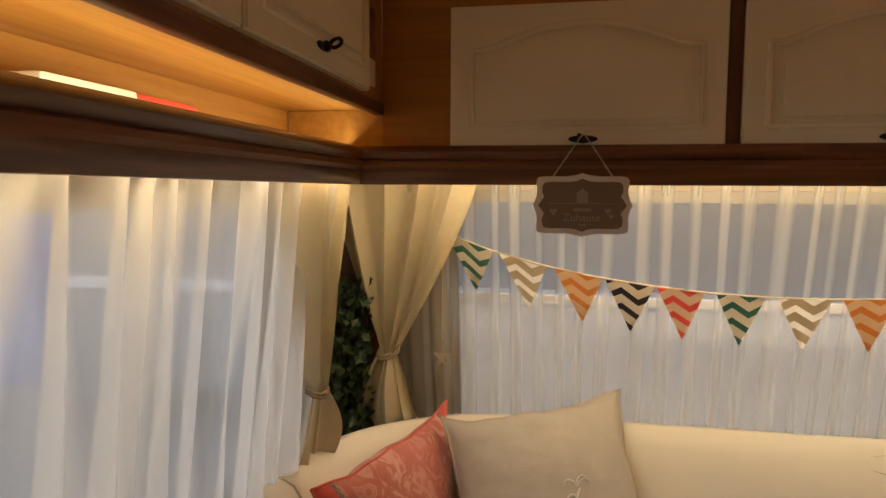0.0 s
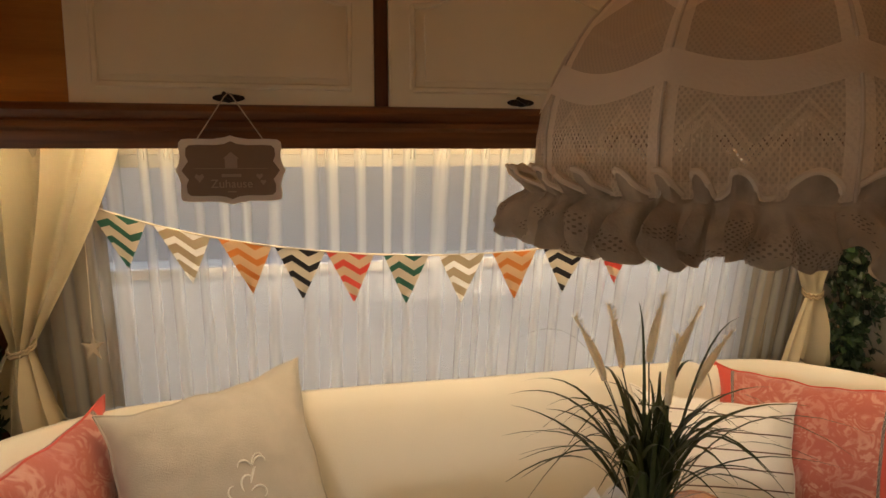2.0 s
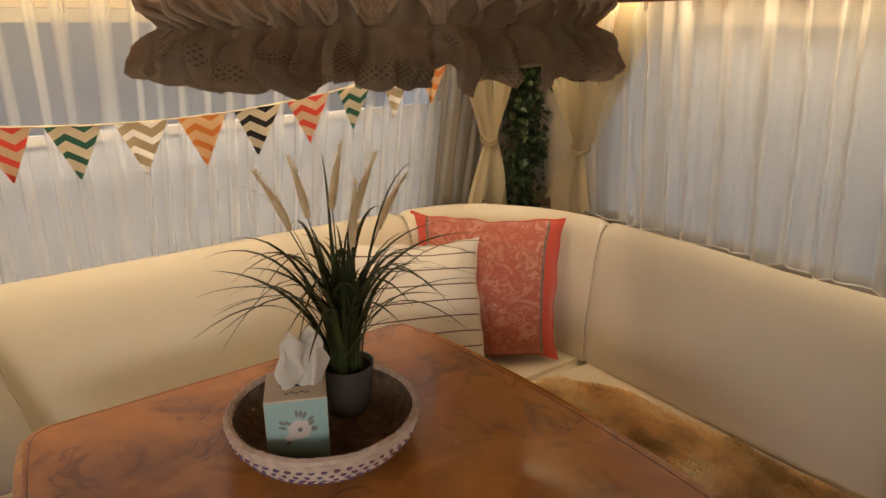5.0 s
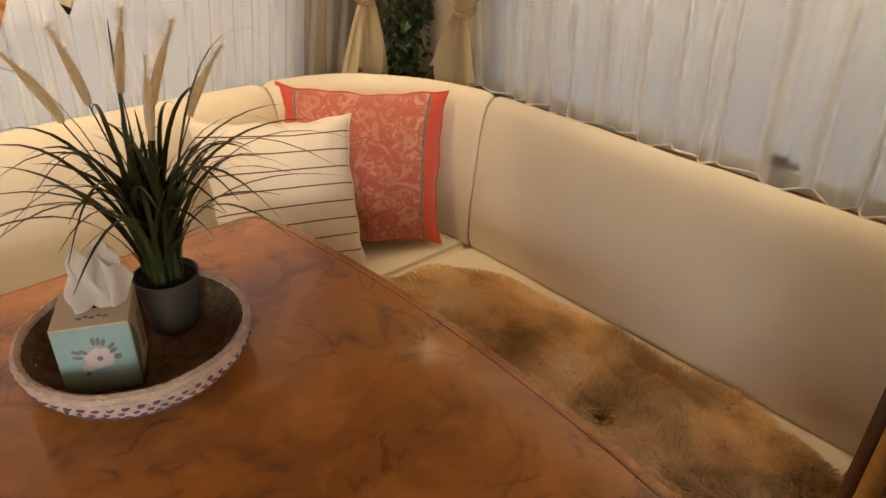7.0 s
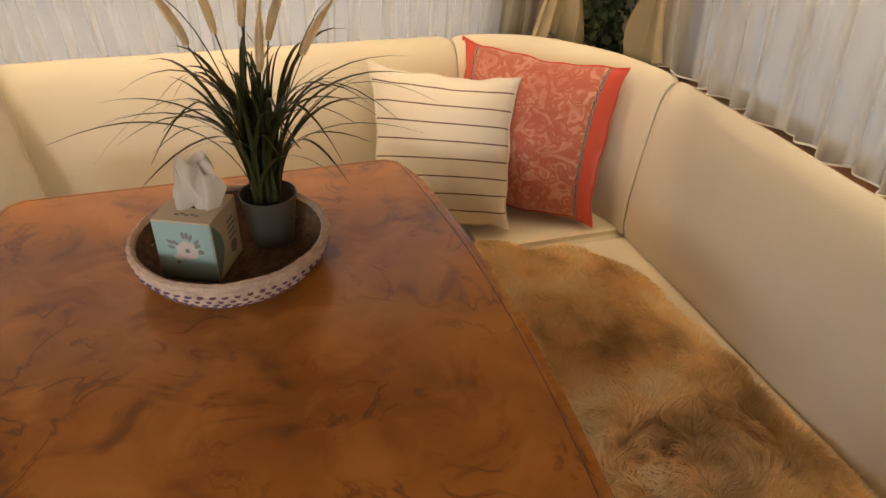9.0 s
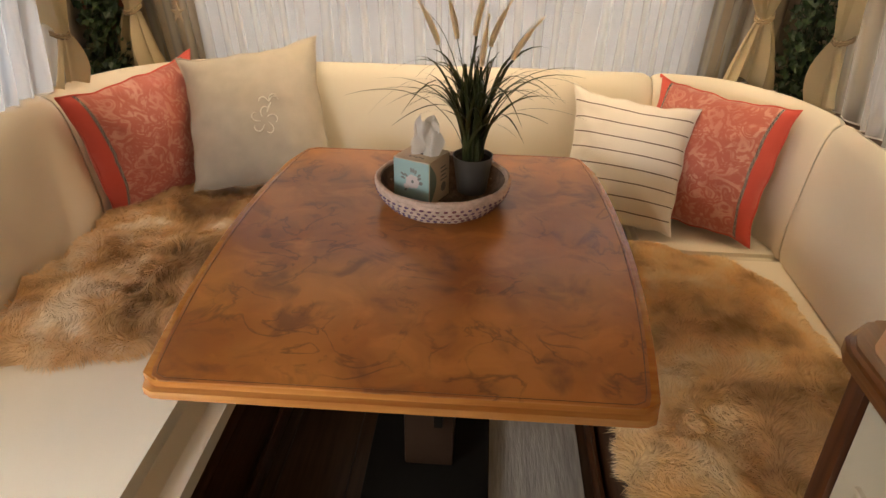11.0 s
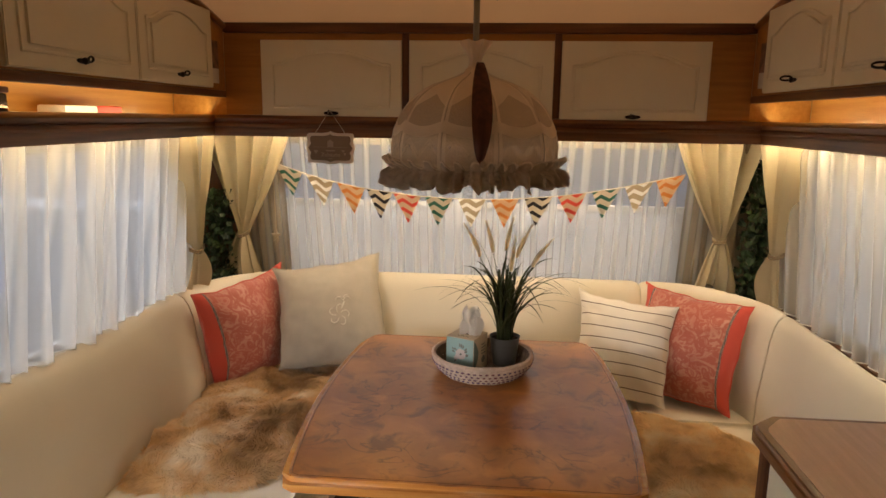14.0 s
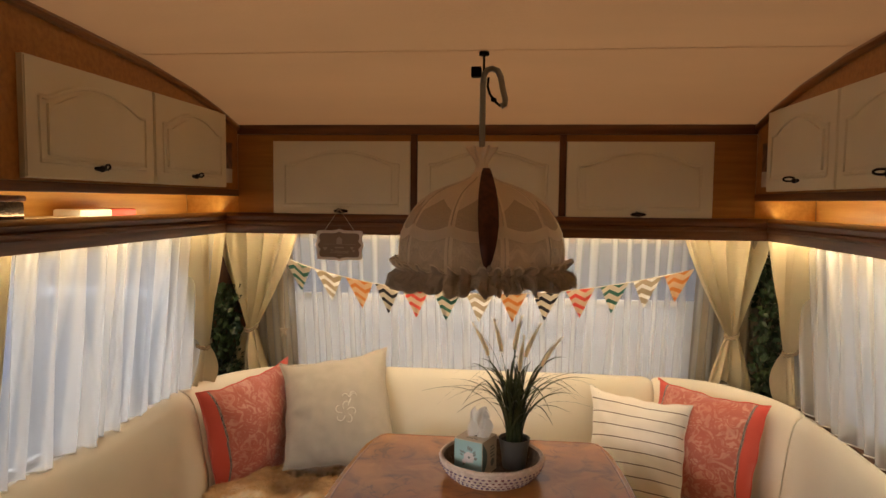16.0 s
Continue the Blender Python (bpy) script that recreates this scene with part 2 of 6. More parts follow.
def eyelets(m):
    """Small open eyelets in scattered patches of the ruffle."""
    n, l = m.node_tree.nodes, m.node_tree.links
    u, v, uv = uv_axes(n, l)
    grid = mul_node(n, l, mul_node(n, l, mul_node(n, l, u, 3000), 0, "SINE"), mul_node(n, l, mul_node(n, l, v, 95), 0, "SINE"))
    mp, nz = n.new("ShaderNodeMapping"), n.new("ShaderNodeTexNoise")
    mp.inputs["Scale"].default_value = (55, 2.2, 1)
    l.new(uv, mp.inputs[0])
    l.new(mp.outputs[0], nz.inputs[0])
    nz.inputs["Scale"].default_value = 1.0
    some = mul_node(n, l, mul_node(n, l, nz.outputs[0], 0.54, "GREATER_THAN"), mul_node(n, l, v, 0.55, "LESS_THAN"))
    dot = mul_node(n, l, mul_node(n, l, grid, 0.42, "GREATER_THAN"), some)
    b = n["Principled BSDF"]
    src = b.inputs["Base Color"].links[0].from_socket
    l.new(mix_colour(n, l, mul_node(n, l, dot, 0.6), src, (0.16, 0.12, 0.08)), b.inputs["Base Color"])


eyelets(M_ruffle)


def blind_cloth():
    m = bpy.data.materials.new("blind_cloth")
    m.use_nodes = True
    n, l = m.node_tree.nodes, m.node_tree.links
    n.remove(n["Principled BSDF"])
    d, t, x = n.new("ShaderNodeBsdfDiffuse"), n.new("ShaderNodeBsdfTranslucent"), n.new("ShaderNodeMixShader")
    d.inputs[0].default_value = t.inputs[0].default_value = (0.70, 0.715, 0.74, 1)
    x.inputs[0].default_value = 0.44
    l.new(d.outputs[0], x.inputs[1])
    l.new(t.outputs[0], x.inputs[2])
    l.new(x.outputs[0], n["Material Output"].inputs[0])
    return m


M_blind = blind_cloth()


def sheer_cloth(low, high, stripes, start=1.5, end=2.5):
    m = bpy.data.materials.new("sheer_voile")
    m.use_nodes = True
    n, l = m.node_tree.nodes, m.node_tree.links
    out = n["Material Output"]
    n.remove(n["Principled BSDF"])
    u, v, uv = uv_axes(n, l)
    d, t, tr = n.new("ShaderNodeBsdfDiffuse"), n.new("ShaderNodeBsdfTranslucent"), n.new("ShaderNodeBsdfTransparent")
    d.inputs[0].default_value = t.inputs[0].default_value = (0.88, 0.86, 0.82, 1)
    mixa, mixb = n.new("ShaderNodeMixShader"), n.new("ShaderNodeMixShader")
    mixa.inputs[0].default_value = 0.58
    l.new(d.outputs[0], mixa.inputs[1])
    l.new(t.outputs[0], mixa.inputs[2])
    nz, mp = n.new("ShaderNodeTexNoise"), n.new("ShaderNodeMapping")
    mp.inputs["Scale"].default_value = (stripes, 0.25, 1)
    nz.inputs["Scale"].default_value, nz.inputs["Detail"].default_value = 1.0, 2
    l.new(uv, mp.inputs[0])
    l.new(mp.outputs[0], nz.inputs[0])
    crest = mul_node(n, l, mul_node(n, l, u, math.tau), 0, "SINE")
    both = mul_node(n, l, mul_node(n, l, nz.outputs[0], 3.4), crest, "ADD")
    r = n.new("ShaderNodeMapRange")
    r.interpolation_type = "SMOOTHSTEP"
    r.inputs[1].default_value, r.inputs[2].default_value, r.inputs[3].default_value, r.inputs[4].default_value = start, end, low, high
    l.new(both, r.inputs[0])
    l.new(r.outputs[0], mixb.inputs[0])
    l.new(tr.outputs[0], mixb.inputs[1])
    l.new(mixa.outputs[0], mixb.inputs[2])
    l.new(mixb.outputs[0], out.inputs[0])
    return m


M_sheer, M_sheer_left, M_sheer_right = sheer_cloth(0.26, 0.54, 1.7, 1.3, 2.8), sheer_cloth(0.42, 0.93, 1.3, 1.6, 2.4), sheer_cloth(0.30, 0.86, 1.2, 1.6, 2.8)


def burl():
    m = material("burl_veneer", (0.43, 0.165, 0.033), 0.34, second=(0.27, 0.085, 0.016), scale=4.5, coat=0.45)
    n, l = m.node_tree.nodes, m.node_tree.links
    b = n["Principled BSDF"]
    src = b.inputs["Base Color"].links[0].from_socket
    co = n.new("ShaderNodeTexCoord")
    w = n.new("ShaderNodeTexNoise")
    w.inputs["Scale"].default_value, w.inputs["Detail"].default_value, w.inputs["Distortion"].default_value = 9.0, 10, 1.1
    l.new(co.outputs["Object"], w.inputs[0])
    vein = n.new("ShaderNodeMapRange")
    a = mul_node(n, l, mul_node(n, l, w.outputs[0], 0.5, "SUBTRACT"), 0, "ABSOLUTE")
    l.new(a, vein.inputs[0])
    vein.inputs[1].default_value, vein.inputs[2].default_value, vein.inputs[3].default_value, vein.inputs[4].default_value = 0.0, 0.030, 1, 0
    patch = n.new("ShaderNodeTexNoise")
    patch.inputs["Scale"].default_value, patch.inputs["Detail"].default_value = 5.5, 3
    l.new(co.outputs["Object"], patch.inputs[0])
    pr = n.new("ShaderNodeMapRange")
    pr.inputs[1].default_value, pr.inputs[2].default_value = 0.47, 0.56
    l.new(patch.outputs[0], pr.inputs[0])
    c1 = mix_colour(n, l, mul_node(n, l, mul_node(n, l, vein.outputs[0], pr.outputs[0]), 0.6), src, (0.05, 0.016, 0.008))
    blot = n.new("ShaderNodeTexNoise")
    blot.inputs["Scale"].default_value, blot.inputs["Detail"].default_value, blot.inputs["Distortion"].default_value = 10, 9, 0.6
    l.new(co.outputs["Object"], blot.inputs[0])
    br = n.new("ShaderNodeMapRange")
    br.inputs[1].default_value, br.inputs[2].default_value, br.inputs[4].default_value = 0.55, 0.68, 0.68
    l.new(blot.outputs[0], br.inputs[0])
    c2 = mix_colour(n, l, br.outputs[0], c1, (0.10, 0.034, 0.016))
    gold = n.new("ShaderNodeMapRange")
    gold.inputs[1].default_value, gold.inputs[2].default_value, gold.inputs[3].default_value, gold.inputs[4].default_value = 0.32, 0.47, 0.6, 0
    l.new(blot.outputs[0], gold.inputs[0])
    c3 = mix_colour(n, l, gold.outputs[0], c2, (0.52, 0.21, 0.045))
    l.new(c3, b.inputs["Base Color"])
    return m


M_burl = burl()


def paisley():
    m = material("coral_paisley_cloth", (0.62, 0.075, 0.045), 0.8, bump=0.3, bump_scale=400, sheen=0.3)
    n, l = m.node_tree.nodes, m.node_tree.links
    b = n["Principled BSDF"]
    u, v, uv = uv_axes(n, l)
    mp = n.new("ShaderNodeMapping")
    mp.inputs["Scale"].default_value = (1, 1, 1)
    l.new(uv, mp.inputs[0])
    w = n.new("ShaderNodeTexNoise")
    w.inputs["Scale"].default_value, w.inputs["Detail"].default_value, w.inputs["Distortion"].default_value = 8.5, 9, 1.8
    l.new(mp.outputs[0], w.inputs[0])
    a = mul_node(n, l, mul_node(n, l, w.outputs[0], 21), 0, "SINE")
    r = n.new("ShaderNodeMapRange")
    r.inputs[1].default_value, r.inputs[2].default_value, r.inputs[3].default_value, r.inputs[4].default_value = -0.7, 1.0, 0.08, 0.70
    l.new(a, r.inputs[0])
    fl = n.new("ShaderNodeTexNoise")
    fl.inputs["Scale"].default_value, fl.inputs["Detail"].default_value = 4, 3
    l.new(mp.outputs[0], fl.inputs[0])
    fr = n.new("ShaderNodeMapRange")
    fr.inputs[1].default_value, fr.inputs[2].default_value, fr.inputs[3].default_value, fr.inputs[4].default_value = 0.35, 0.65, 0.45, 1.0
    l.new(fl.outputs[0], fr.inputs[0])
    body = mix_colour(n, l, mul_node(n, l, r.outputs[0], fr.outputs[0]), (0.46, 0.105, 0.075), (0.70, 0.42, 0.33))
    e = mul_node(n, l, mul_node(n, l, u, 0.5, "SUBTRACT"), 0, "ABSOLUTE")
    band = mul_node(n, l, e, 0.415, "GREATER_THAN")
    c = mix_colour(n, l, band, body, (0.60, 0.075, 0.05))
    line = mul_node(n, l, mul_node(n, l, e, 0.401, "GREATER_THAN"), mul_node(n, l, e, 0.419, "LESS_THAN"))
    dash = mul_node(n, l, mul_node(n, l, mul_node(n, l, mul_node(n, l, v, 260), mul_node(n, l, e, 900), "ADD"), 0, "SINE"), 0.55, "GREATER_THAN")
    lc = mix_colour(n, l, dash, (0.02, 0.015, 0.03), (0.6, 0.5, 0.42))
    c = mix_colour(n, l, line, c, lc)
    l.new(c, b.inputs["Base Color"])
    return m


def striped():
    m = material("white_striped_cloth", (0.86, 0.81, 0.74), 0.8, bump=0.4, bump_scale=300)
    n, l = m.node_tree.nodes, m.node_tree.links
    b = n["Principled BSDF"]
    u, v, uv = uv_axes(n, l)
    f = mul_node(n, l, mul_node(n, l, mul_node(n, l, v, 8.6), 0.25, "ADD"), 0, "FRACT")
    s = mul_node(n, l, f, 0.075, "LESS_THAN")
    l.new(mix_colour(n, l, s, (0.86, 0.81, 0.74), (0.13, 0.075, 0.055)), b.inputs["Base Color"])
    return m


def chevron(name, dark, pale):
    m = material(name, pale, 0.8, bump=0.3, bump_scale=500)
    n, l = m.node_tree.nodes, m.node_tree.links
    b = n["Principled BSDF"]
    u, v, uv = uv_axes(n, l)
    z = mul_node(n, l, mul_node(n, l, u, 3.0), 1.0, "PINGPONG")
    f = mul_node(n, l, mul_node(n, l, mul_node(n, l, v, 3.2), mul_node(n, l, z, 0.62), "ADD"), 0, "FRACT")
    s = mul_node(n, l, f, 0.42, "LESS_THAN")
    l.new(mix_colour(n, l, s, pale, dark), b.inputs["Base Color"])
    return m


M_paisley, M_striped = paisley(), striped()
M_linen = material("grey_beige_linen", (0.48, 0.43, 0.36), 0.85, vary=0.03, scale=30, bump=0.4, bump_scale=400, fine=0.03)
PALE = (0.62, 0.54, 0.42)
FLAGS = {
    "green": chevron("green_chevron", (0.035, 0.14, 0.095), PALE),
    "tan": chevron("tan_chevron", (0.90, 0.86, 0.80), (0.47, 0.37, 0.24)),
    "orange": chevron("orange_chevron", (0.60, 0.22, 0.05), (0.66, 0.45, 0.26)),
    "black": chevron("black_chevron", (0.022, 0.018, 0.02), PALE),
    "red": chevron("coral_chevron", (0.66, 0.09, 0.06), (0.64, 0.47, 0.32)),
}


def fur(name, pale, deep, white):
    m = material(name, pale, 0.85, second=deep, scale=9, sheen=0.4)
    n, l = m.node_tree.nodes, m.node_tree.links
    b = n["Principled BSDF"]
    src = b.inputs["Base Color"].links[0].from_socket
    co = n.new("ShaderNodeTexCoord")
    p = n.new("ShaderNodeTexNoise")
    p.inputs["Scale"].default_value, p.inputs["Detail"].default_value = 6.0, 4
    l.new(co.outputs["Object"], p.inputs[0])
    r = n.new("ShaderNodeMapRange")
    r.inputs[1].default_value, r.inputs[2].default_value, r.inputs[4].default_value = 0.50, 0.68, 0.9
    l.new(p.outputs[0], r.inputs[0])
    r2 = n.new("ShaderNodeMapRange")
    r2.inputs[1].default_value, r2.inputs[2].default_value, r2.inputs[3].default_value, r2.inputs[4].default_value = 0.36, 0.48, 0.85, 0.0
    l.new(p.outputs[0], r2.inputs[0])
    c = mix_colour(n, l, r2.outputs[0], mix_colour(n, l, r.outputs[0], src, (deep[0] * 0.50, deep[1] * 0.42, deep[2] * 0.35)), white)
    l.new(c, b.inputs["Base Color"])
    tr, mx = n.new("ShaderNodeBsdfTranslucent"), n.new("ShaderNodeMixShader")
    l.new(c, tr.inputs[0])
    mx.inputs[0].default_value = 0.5
    l.new(b.outputs[0], mx.inputs[1])
    l.new(tr.outputs[0], mx.inputs[2])
    l.new(mx.outputs[0], n["Material Output"].inputs[0])
    return m


def let_through(m, share):
    """Some light passes through thin cloth, paper or fluff."""
    n, l = m.node_tree.nodes, m.node_tree.links
    b = n["Principled BSDF"]
    tr, mx = n.new("ShaderNodeBsdfTranslucent"), n.new("ShaderNodeMixShader")
    l.new(b.inputs["Base Color"].links[0].from_socket, tr.inputs[0])
    mx.inputs[0].default_value = share
    l.new(b.outputs[0], mx.inputs[1])
    l.new(tr.outputs[0], mx.inputs[2])
    l.new(mx.outputs[0], n["Material Output"].inputs[0])


for m, share in ((M_plume, 0.65), (M_tissue, 0.35), (M_drape, 0.12), (M_blade, 0.15), (M_lace_band, 0.4), (M_ruffle, 0.35), (M_rib, 0.2), *((f, 0.25) for f in FLAGS.values())):
    let_through(m, share)
M_fur_l = fur("sheepskin_mottled", (0.93, 0.73, 0.45), (0.74, 0.50, 0.24), (0.97, 0.90, 0.78))
M_fur_r = fur("sheepskin_golden", (0.95, 0.77, 0.46), (0.93, 0.70, 0.38), (0.99, 0.90, 0.70))


# ---- mesh tools ----
def lerp(a, b, t):
    return a + (b - a) * t


def thing(name, label, category, place=(0, 0, 0), group=""):
    ob = new(name)
    ob.location = place
    ob.empty_display_size = 0.05
    tagged(ob, label, category, group)
    return ob


def base_of(ob):
    v = Vector((0, 0, 0))
    while ob:
        v += ob.location
        ob = ob.parent
    return v


def part(name, bm, mat, parent=None, label="", smooth=True, kind=""):
    bmesh.ops.recalc_face_normals(bm, faces=bm.faces)
    if parent is not None:
        bmesh.ops.translate(bm, vec=-base_of(parent), verts=bm.verts)
    me = bpy.data.meshes.new(name)
    bm.to_mesh(me)
    bm.free()
    me.materials.append(mat)
    if smooth:
        me.polygons.foreach_set("use_smooth", [True] * len(me.polygons))
        if hasattr(me, "set_sharp_from_angle"):
            me.set_sharp_from_angle(angle=radians(40))
    ob = new(name, me)
    if parent is not None:
        ob.parent = parent
    tagged(ob, label, kind=kind)
    return ob


def structure(name, bm, mat, label, category, smooth=True):
    ob = part(name, bm, mat, None, label, smooth)
    tagged(ob, label, category, kind="structure")
    return ob


def box(bm, lo, hi, bevel=0.0, seg=2):
    c = [(a + b) / 2 for a, b in zip(lo, hi)]
    s = [abs(b - a) for a, b in zip(lo, hi)]
    r = bmesh.ops.create_cube(bm, size=1.0, matrix=Matrix.Translation(c) @ Matrix.Diagonal((*s, 1)))
    if bevel:
        vs = set(r["verts"])
        es = [e for e in bm.edges if e.verts[0] in vs and e.verts[1] in vs]
        bmesh.ops.bevel(bm, geom=es, offset=bevel, segments=seg, affect="EDGES", profile=0.6)
    return bm


def boxed(lo, hi, bevel=0.0, seg=2):
    return box(bmesh.new(), lo, hi, bevel, seg)


def sheet(fn, nu, nv, uv=True, bm=None, close_u=False):
    bm = bm or bmesh.new()
    rows = [[bm.verts.new(fn(i / nu, j / nv)) for i in range(nu + (0 if close_u else 1))] for j in range(nv + 1)]
    lay = bm.loops.layers.uv.verify() if uv else None
    for j in range(nv):
        for i in range(nu):
            k = (i + 1) % len(rows[0])
            f = bm.faces.new((rows[j][i], rows[j][k], rows[j + 1][k], rows[j + 1][i]))
            if uv:
                for lp, (a, b) in zip(f.loops, ((i, j), (i + 1, j), (i + 1, j + 1), (i, j + 1))):
                    lp[lay].uv = (a / nu, 1 - b / nv)
    return bm


def lathe(profile, centre, seg=48, bm=None, wave=None):
    bm = bm or bmesh.new()

    def at(u, v):
        r, z = profile[round(v * (len(profile) - 1))]
        a = u * math.tau
        if wave:
            r, z = wave(a, v, r, z)
        return (centre[0] + r * math.cos(a), centre[1] + r * math.sin(a), z)
    return sheet(at, seg, len(profile) - 1, True, bm, True)


def tube(bm, pts, radius, seg=8, taper=None, caps=True):
    pts = [Vector(p) for p in pts]
    rings = []
    prev = None
    for i, p in enumerate(pts):
        d = (pts[min(i + 1, len(pts) - 1)] - pts[max(i - 1, 0)]).normalized()
        a = prev if prev is not None else (Vector((0, 0, 1)) if abs(d.z) < 0.9 else Vector((1, 0, 0)))
        x = (a - d * a.dot(d)).normalized()
        prev = x
        y = d.cross(x)
        r = radius * (taper(i / (len(pts) - 1)) if taper else 1)
        rings.append([bm.verts.new(p + (x * math.cos(k * math.tau / seg) + y * math.sin(k * math.tau / seg)) * r) for k in range(seg)])
    for a, b in zip(rings, rings[1:]):
        for k in range(seg):
            bm.faces.new((a[k], a[(k + 1) % seg], b[(k + 1) % seg], b[k]))
    if caps:
        bm.faces.new(rings[0])
        bm.faces.new(rings[-1])
    return bm


def ball(bm, centre, radii, u=12, v=8, rot=None):
    m = Matrix.Translation(centre) @ (rot or Matrix.Identity(4)) @ Matrix.Diagonal((*radii, 1))
    bmesh.ops.create_uvsphere(bm, u_segments=u, v_segments=v, radius=1, matrix=m)
    return bm


def prism(bm, outline, to3, lo, hi, bevel=0.0):
    """A slab from a 2D outline; to3(a, b, depth) gives the place."""
    a = [bm.verts.new(to3(x, y, lo)) for x, y in outline]
    b = [bm.verts.new(to3(x, y, hi)) for x, y in outline]
    bm.faces.new(a)
    f = bm.faces.new(b)
    n = len(outline)
    for i in range(n):
        bm.faces.new((a[i], a[(i + 1) % n], b[(i + 1) % n], b[i]))
    if bevel:
        bmesh.ops.bevel(bm, geom=list(f.edges), offset=bevel, segments=3, affect="EDGES")
    return bm


def sweep(profile, path, close=True, bm=None):
    """profile: (offset outwards, z); path: (x, y, outward x, outward y)."""
    bm = bm or bmesh.new()
    rings = [[bm.verts.new((x + nx * d, y + ny * d, z)) for d, z in profile] for x, y, nx, ny in path]
    n = len(profile)
    for a, b in zip(rings, rings[1:]):
        for k in range(n if close else n - 1):
            bm.faces.new((a[k], a[(k + 1) % n], b[(k + 1) % n], b[k]))
    if close:
        bm.faces.new(rings[0])
        bm.faces.new(rings[-1])
    return bm


# ---- structure ----
def ceil_z(y):
    pts = ((0.7, 1.68), (0.02, 1.821), (-0.15, 1.862), (-0.35, 1.899), (-0.62, 1.931), (-0.95, 1.952), (-1.4, 1.975), (-4.6, 1.975))
    for (a, za), (b, zb) in zip(pts, pts[1:]):
        if b <= y <= a:
            return za + (zb - za) * (y - a) / (b - a)
    return 1.975


YB, YF = 0.60, -4.3
XL, XR = CX - 1.24, CX + 1.24


def ceiling_part(y0, y1):
    bm = sheet(lambda u, v: (XL - 0.1 + u * (XR - XL + 0.2), y0 + (y1 - y0) * v, ceil_z(y0 + (y1 - y0) * v)), 2, 24)
    bmesh.ops.solidify(bm, geom=bm.faces[:], thickness=0.02)
    return bm


structure("ceiling", ceiling_part(0.72, -1.40), M_ceiling, "sloped cream ceiling panel above the seating corner", "ceiling")
structure("ceiling", ceiling_part(-1.4002, YF), M_ceiling, "cream ceiling panel towards the kitchen", "ceiling")
structure("trim", boxed((XL, -0.6565, ceil_z(-0.655) - 0.0006), (XR, -0.6535, ceil_z(-0.655) + 0.004)), M_ceiling, "narrow cream joint strip across the ceiling", "strip")
structure("floor", boxed((XL - 0.1, YF, -0.06), (XR + 0.1, 0.8, -0.004)), M_black, "dark caravan underfloor", "floor")


def lean_wall(name, s, lo, hi, hole, base, slope, along, thick, label):
    """A wall along one axis with one opening; it leans inwards to the top."""
    a0, a1 = lo, hi
    pieces = [((a0, 0.0), (a1, hole[2])), ((a0, hole[3]), (a1, 2.05)), ((a0, hole[2]), (hole[0], hole[3])), ((hole[1], hole[2]), (a1, hole[3]))]
    bm = bmesh.new()
    for (p, z0), (q, z1) in pieces:
        if along == "x":
            box(bm, (p, 0, z0), (q, thick, z1))
        else:
            box(bm, (0, p, z0), (thick * s, q, z1))
    for v in bm.verts:
        off = base - s * slope * (v.co.z - 0.8)
        if along == "x":
            v.co.y += off
        else:
            v.co.x += off
    return structure(name, bm, M_wall, label, "wall", smooth=False)


W_REAR = (CX - 0.88, CX + 0.87, 0.78, 1.42)
W_SIDE = (-1.02, 0.08, 0.80, 1.42)
lean_wall("wall_rear", 1, XL - 0.1, XR + 0.1, W_REAR, 0.47, 0.12, "x", 0.05, "leaning rear caravan wall with a wide window")
# Assumed window, never in view, added as the opening for the daylight fill.
W_KITCHEN = (-2.62, -1.68, 0.86, 1.40)
lean_wall("wall_left", -1, YF, -1.40, W_KITCHEN, CX - 1.20, 0.07, "y", 0.05, "caravan side wall with an assumed unseen window by the kitchen aisle")
lean_wall("wall_left", -1, -1.40, 0.7, W_SIDE, CX - 1.20, 0.07, "y", 0.05, "caravan side wall with a window above the bench")
lean_wall("wall_right", 1, YF, 0.7, W_SIDE, CX + 1.20, 0.07, "y", 0.05, "caravan side wall with a window by the counter")
structure("wall_front", boxed((XL - 0.1, YF - 0.05, 0), (XR + 0.1, YF, 2.05)), M_panel, "veneered front partition wall", "wall")

for k in range(14):
    x0 = XL - 0.05 + k * 0.185
    structure("floor_board", boxed((x0, YF, -0.004), (x0 + 0.183, 0.6, 0.0), 0.0008, 1), M_floor, "dark brown wooden floor board", "floor")


def window(name, along, s, hole, base, slope):
    w = thing(name, "caravan window with a slim grey frame behind a sheer curtain", "window", (0, 0, 0))
    w["kind"] = "structure"
    a0, a1, z0, z1 = hole
    rods = [((a0, z0), (a0 + 0.03, z1)), ((a1 - 0.03, z0), (a1, z1)), ((a0 + 0.03, z0), (a1 - 0.03, z0 + 0.03)), ((a0 + 0.03, z1 - 0.03), (a1 - 0.03, z1))]

    def place(bm):
        for v in bm.verts:
            off = base - s * slope * (v.co.z - 0.8)
            if along == "x":
                v.co.y += off
            else:
                v.co.x += off
        return bm
    bm = bmesh.new()
    for (p, q), (r, t) in rods:
        box(bm, *(((p, 0.01, q), (r, 0.04, t)) if along == "x" else ((s * 0.01, p, q), (s * 0.04, r, t))), 0.004)
    part("window_frame", place(bm), M_frame, w)
    bm = boxed(*(((a0 + 0.03, 0.022, z0 + 0.03), (a1 - 0.03, 0.026, z1 - 0.03)) if along == "x" else ((s * 0.022, a0 + 0.03, z0 + 0.03), (s * 0.026, a1 - 0.03, z1 - 0.03))))
    p = part("pane", place(bm), M_glass, w, smooth=False)
    p.visible_shadow = False
    return w


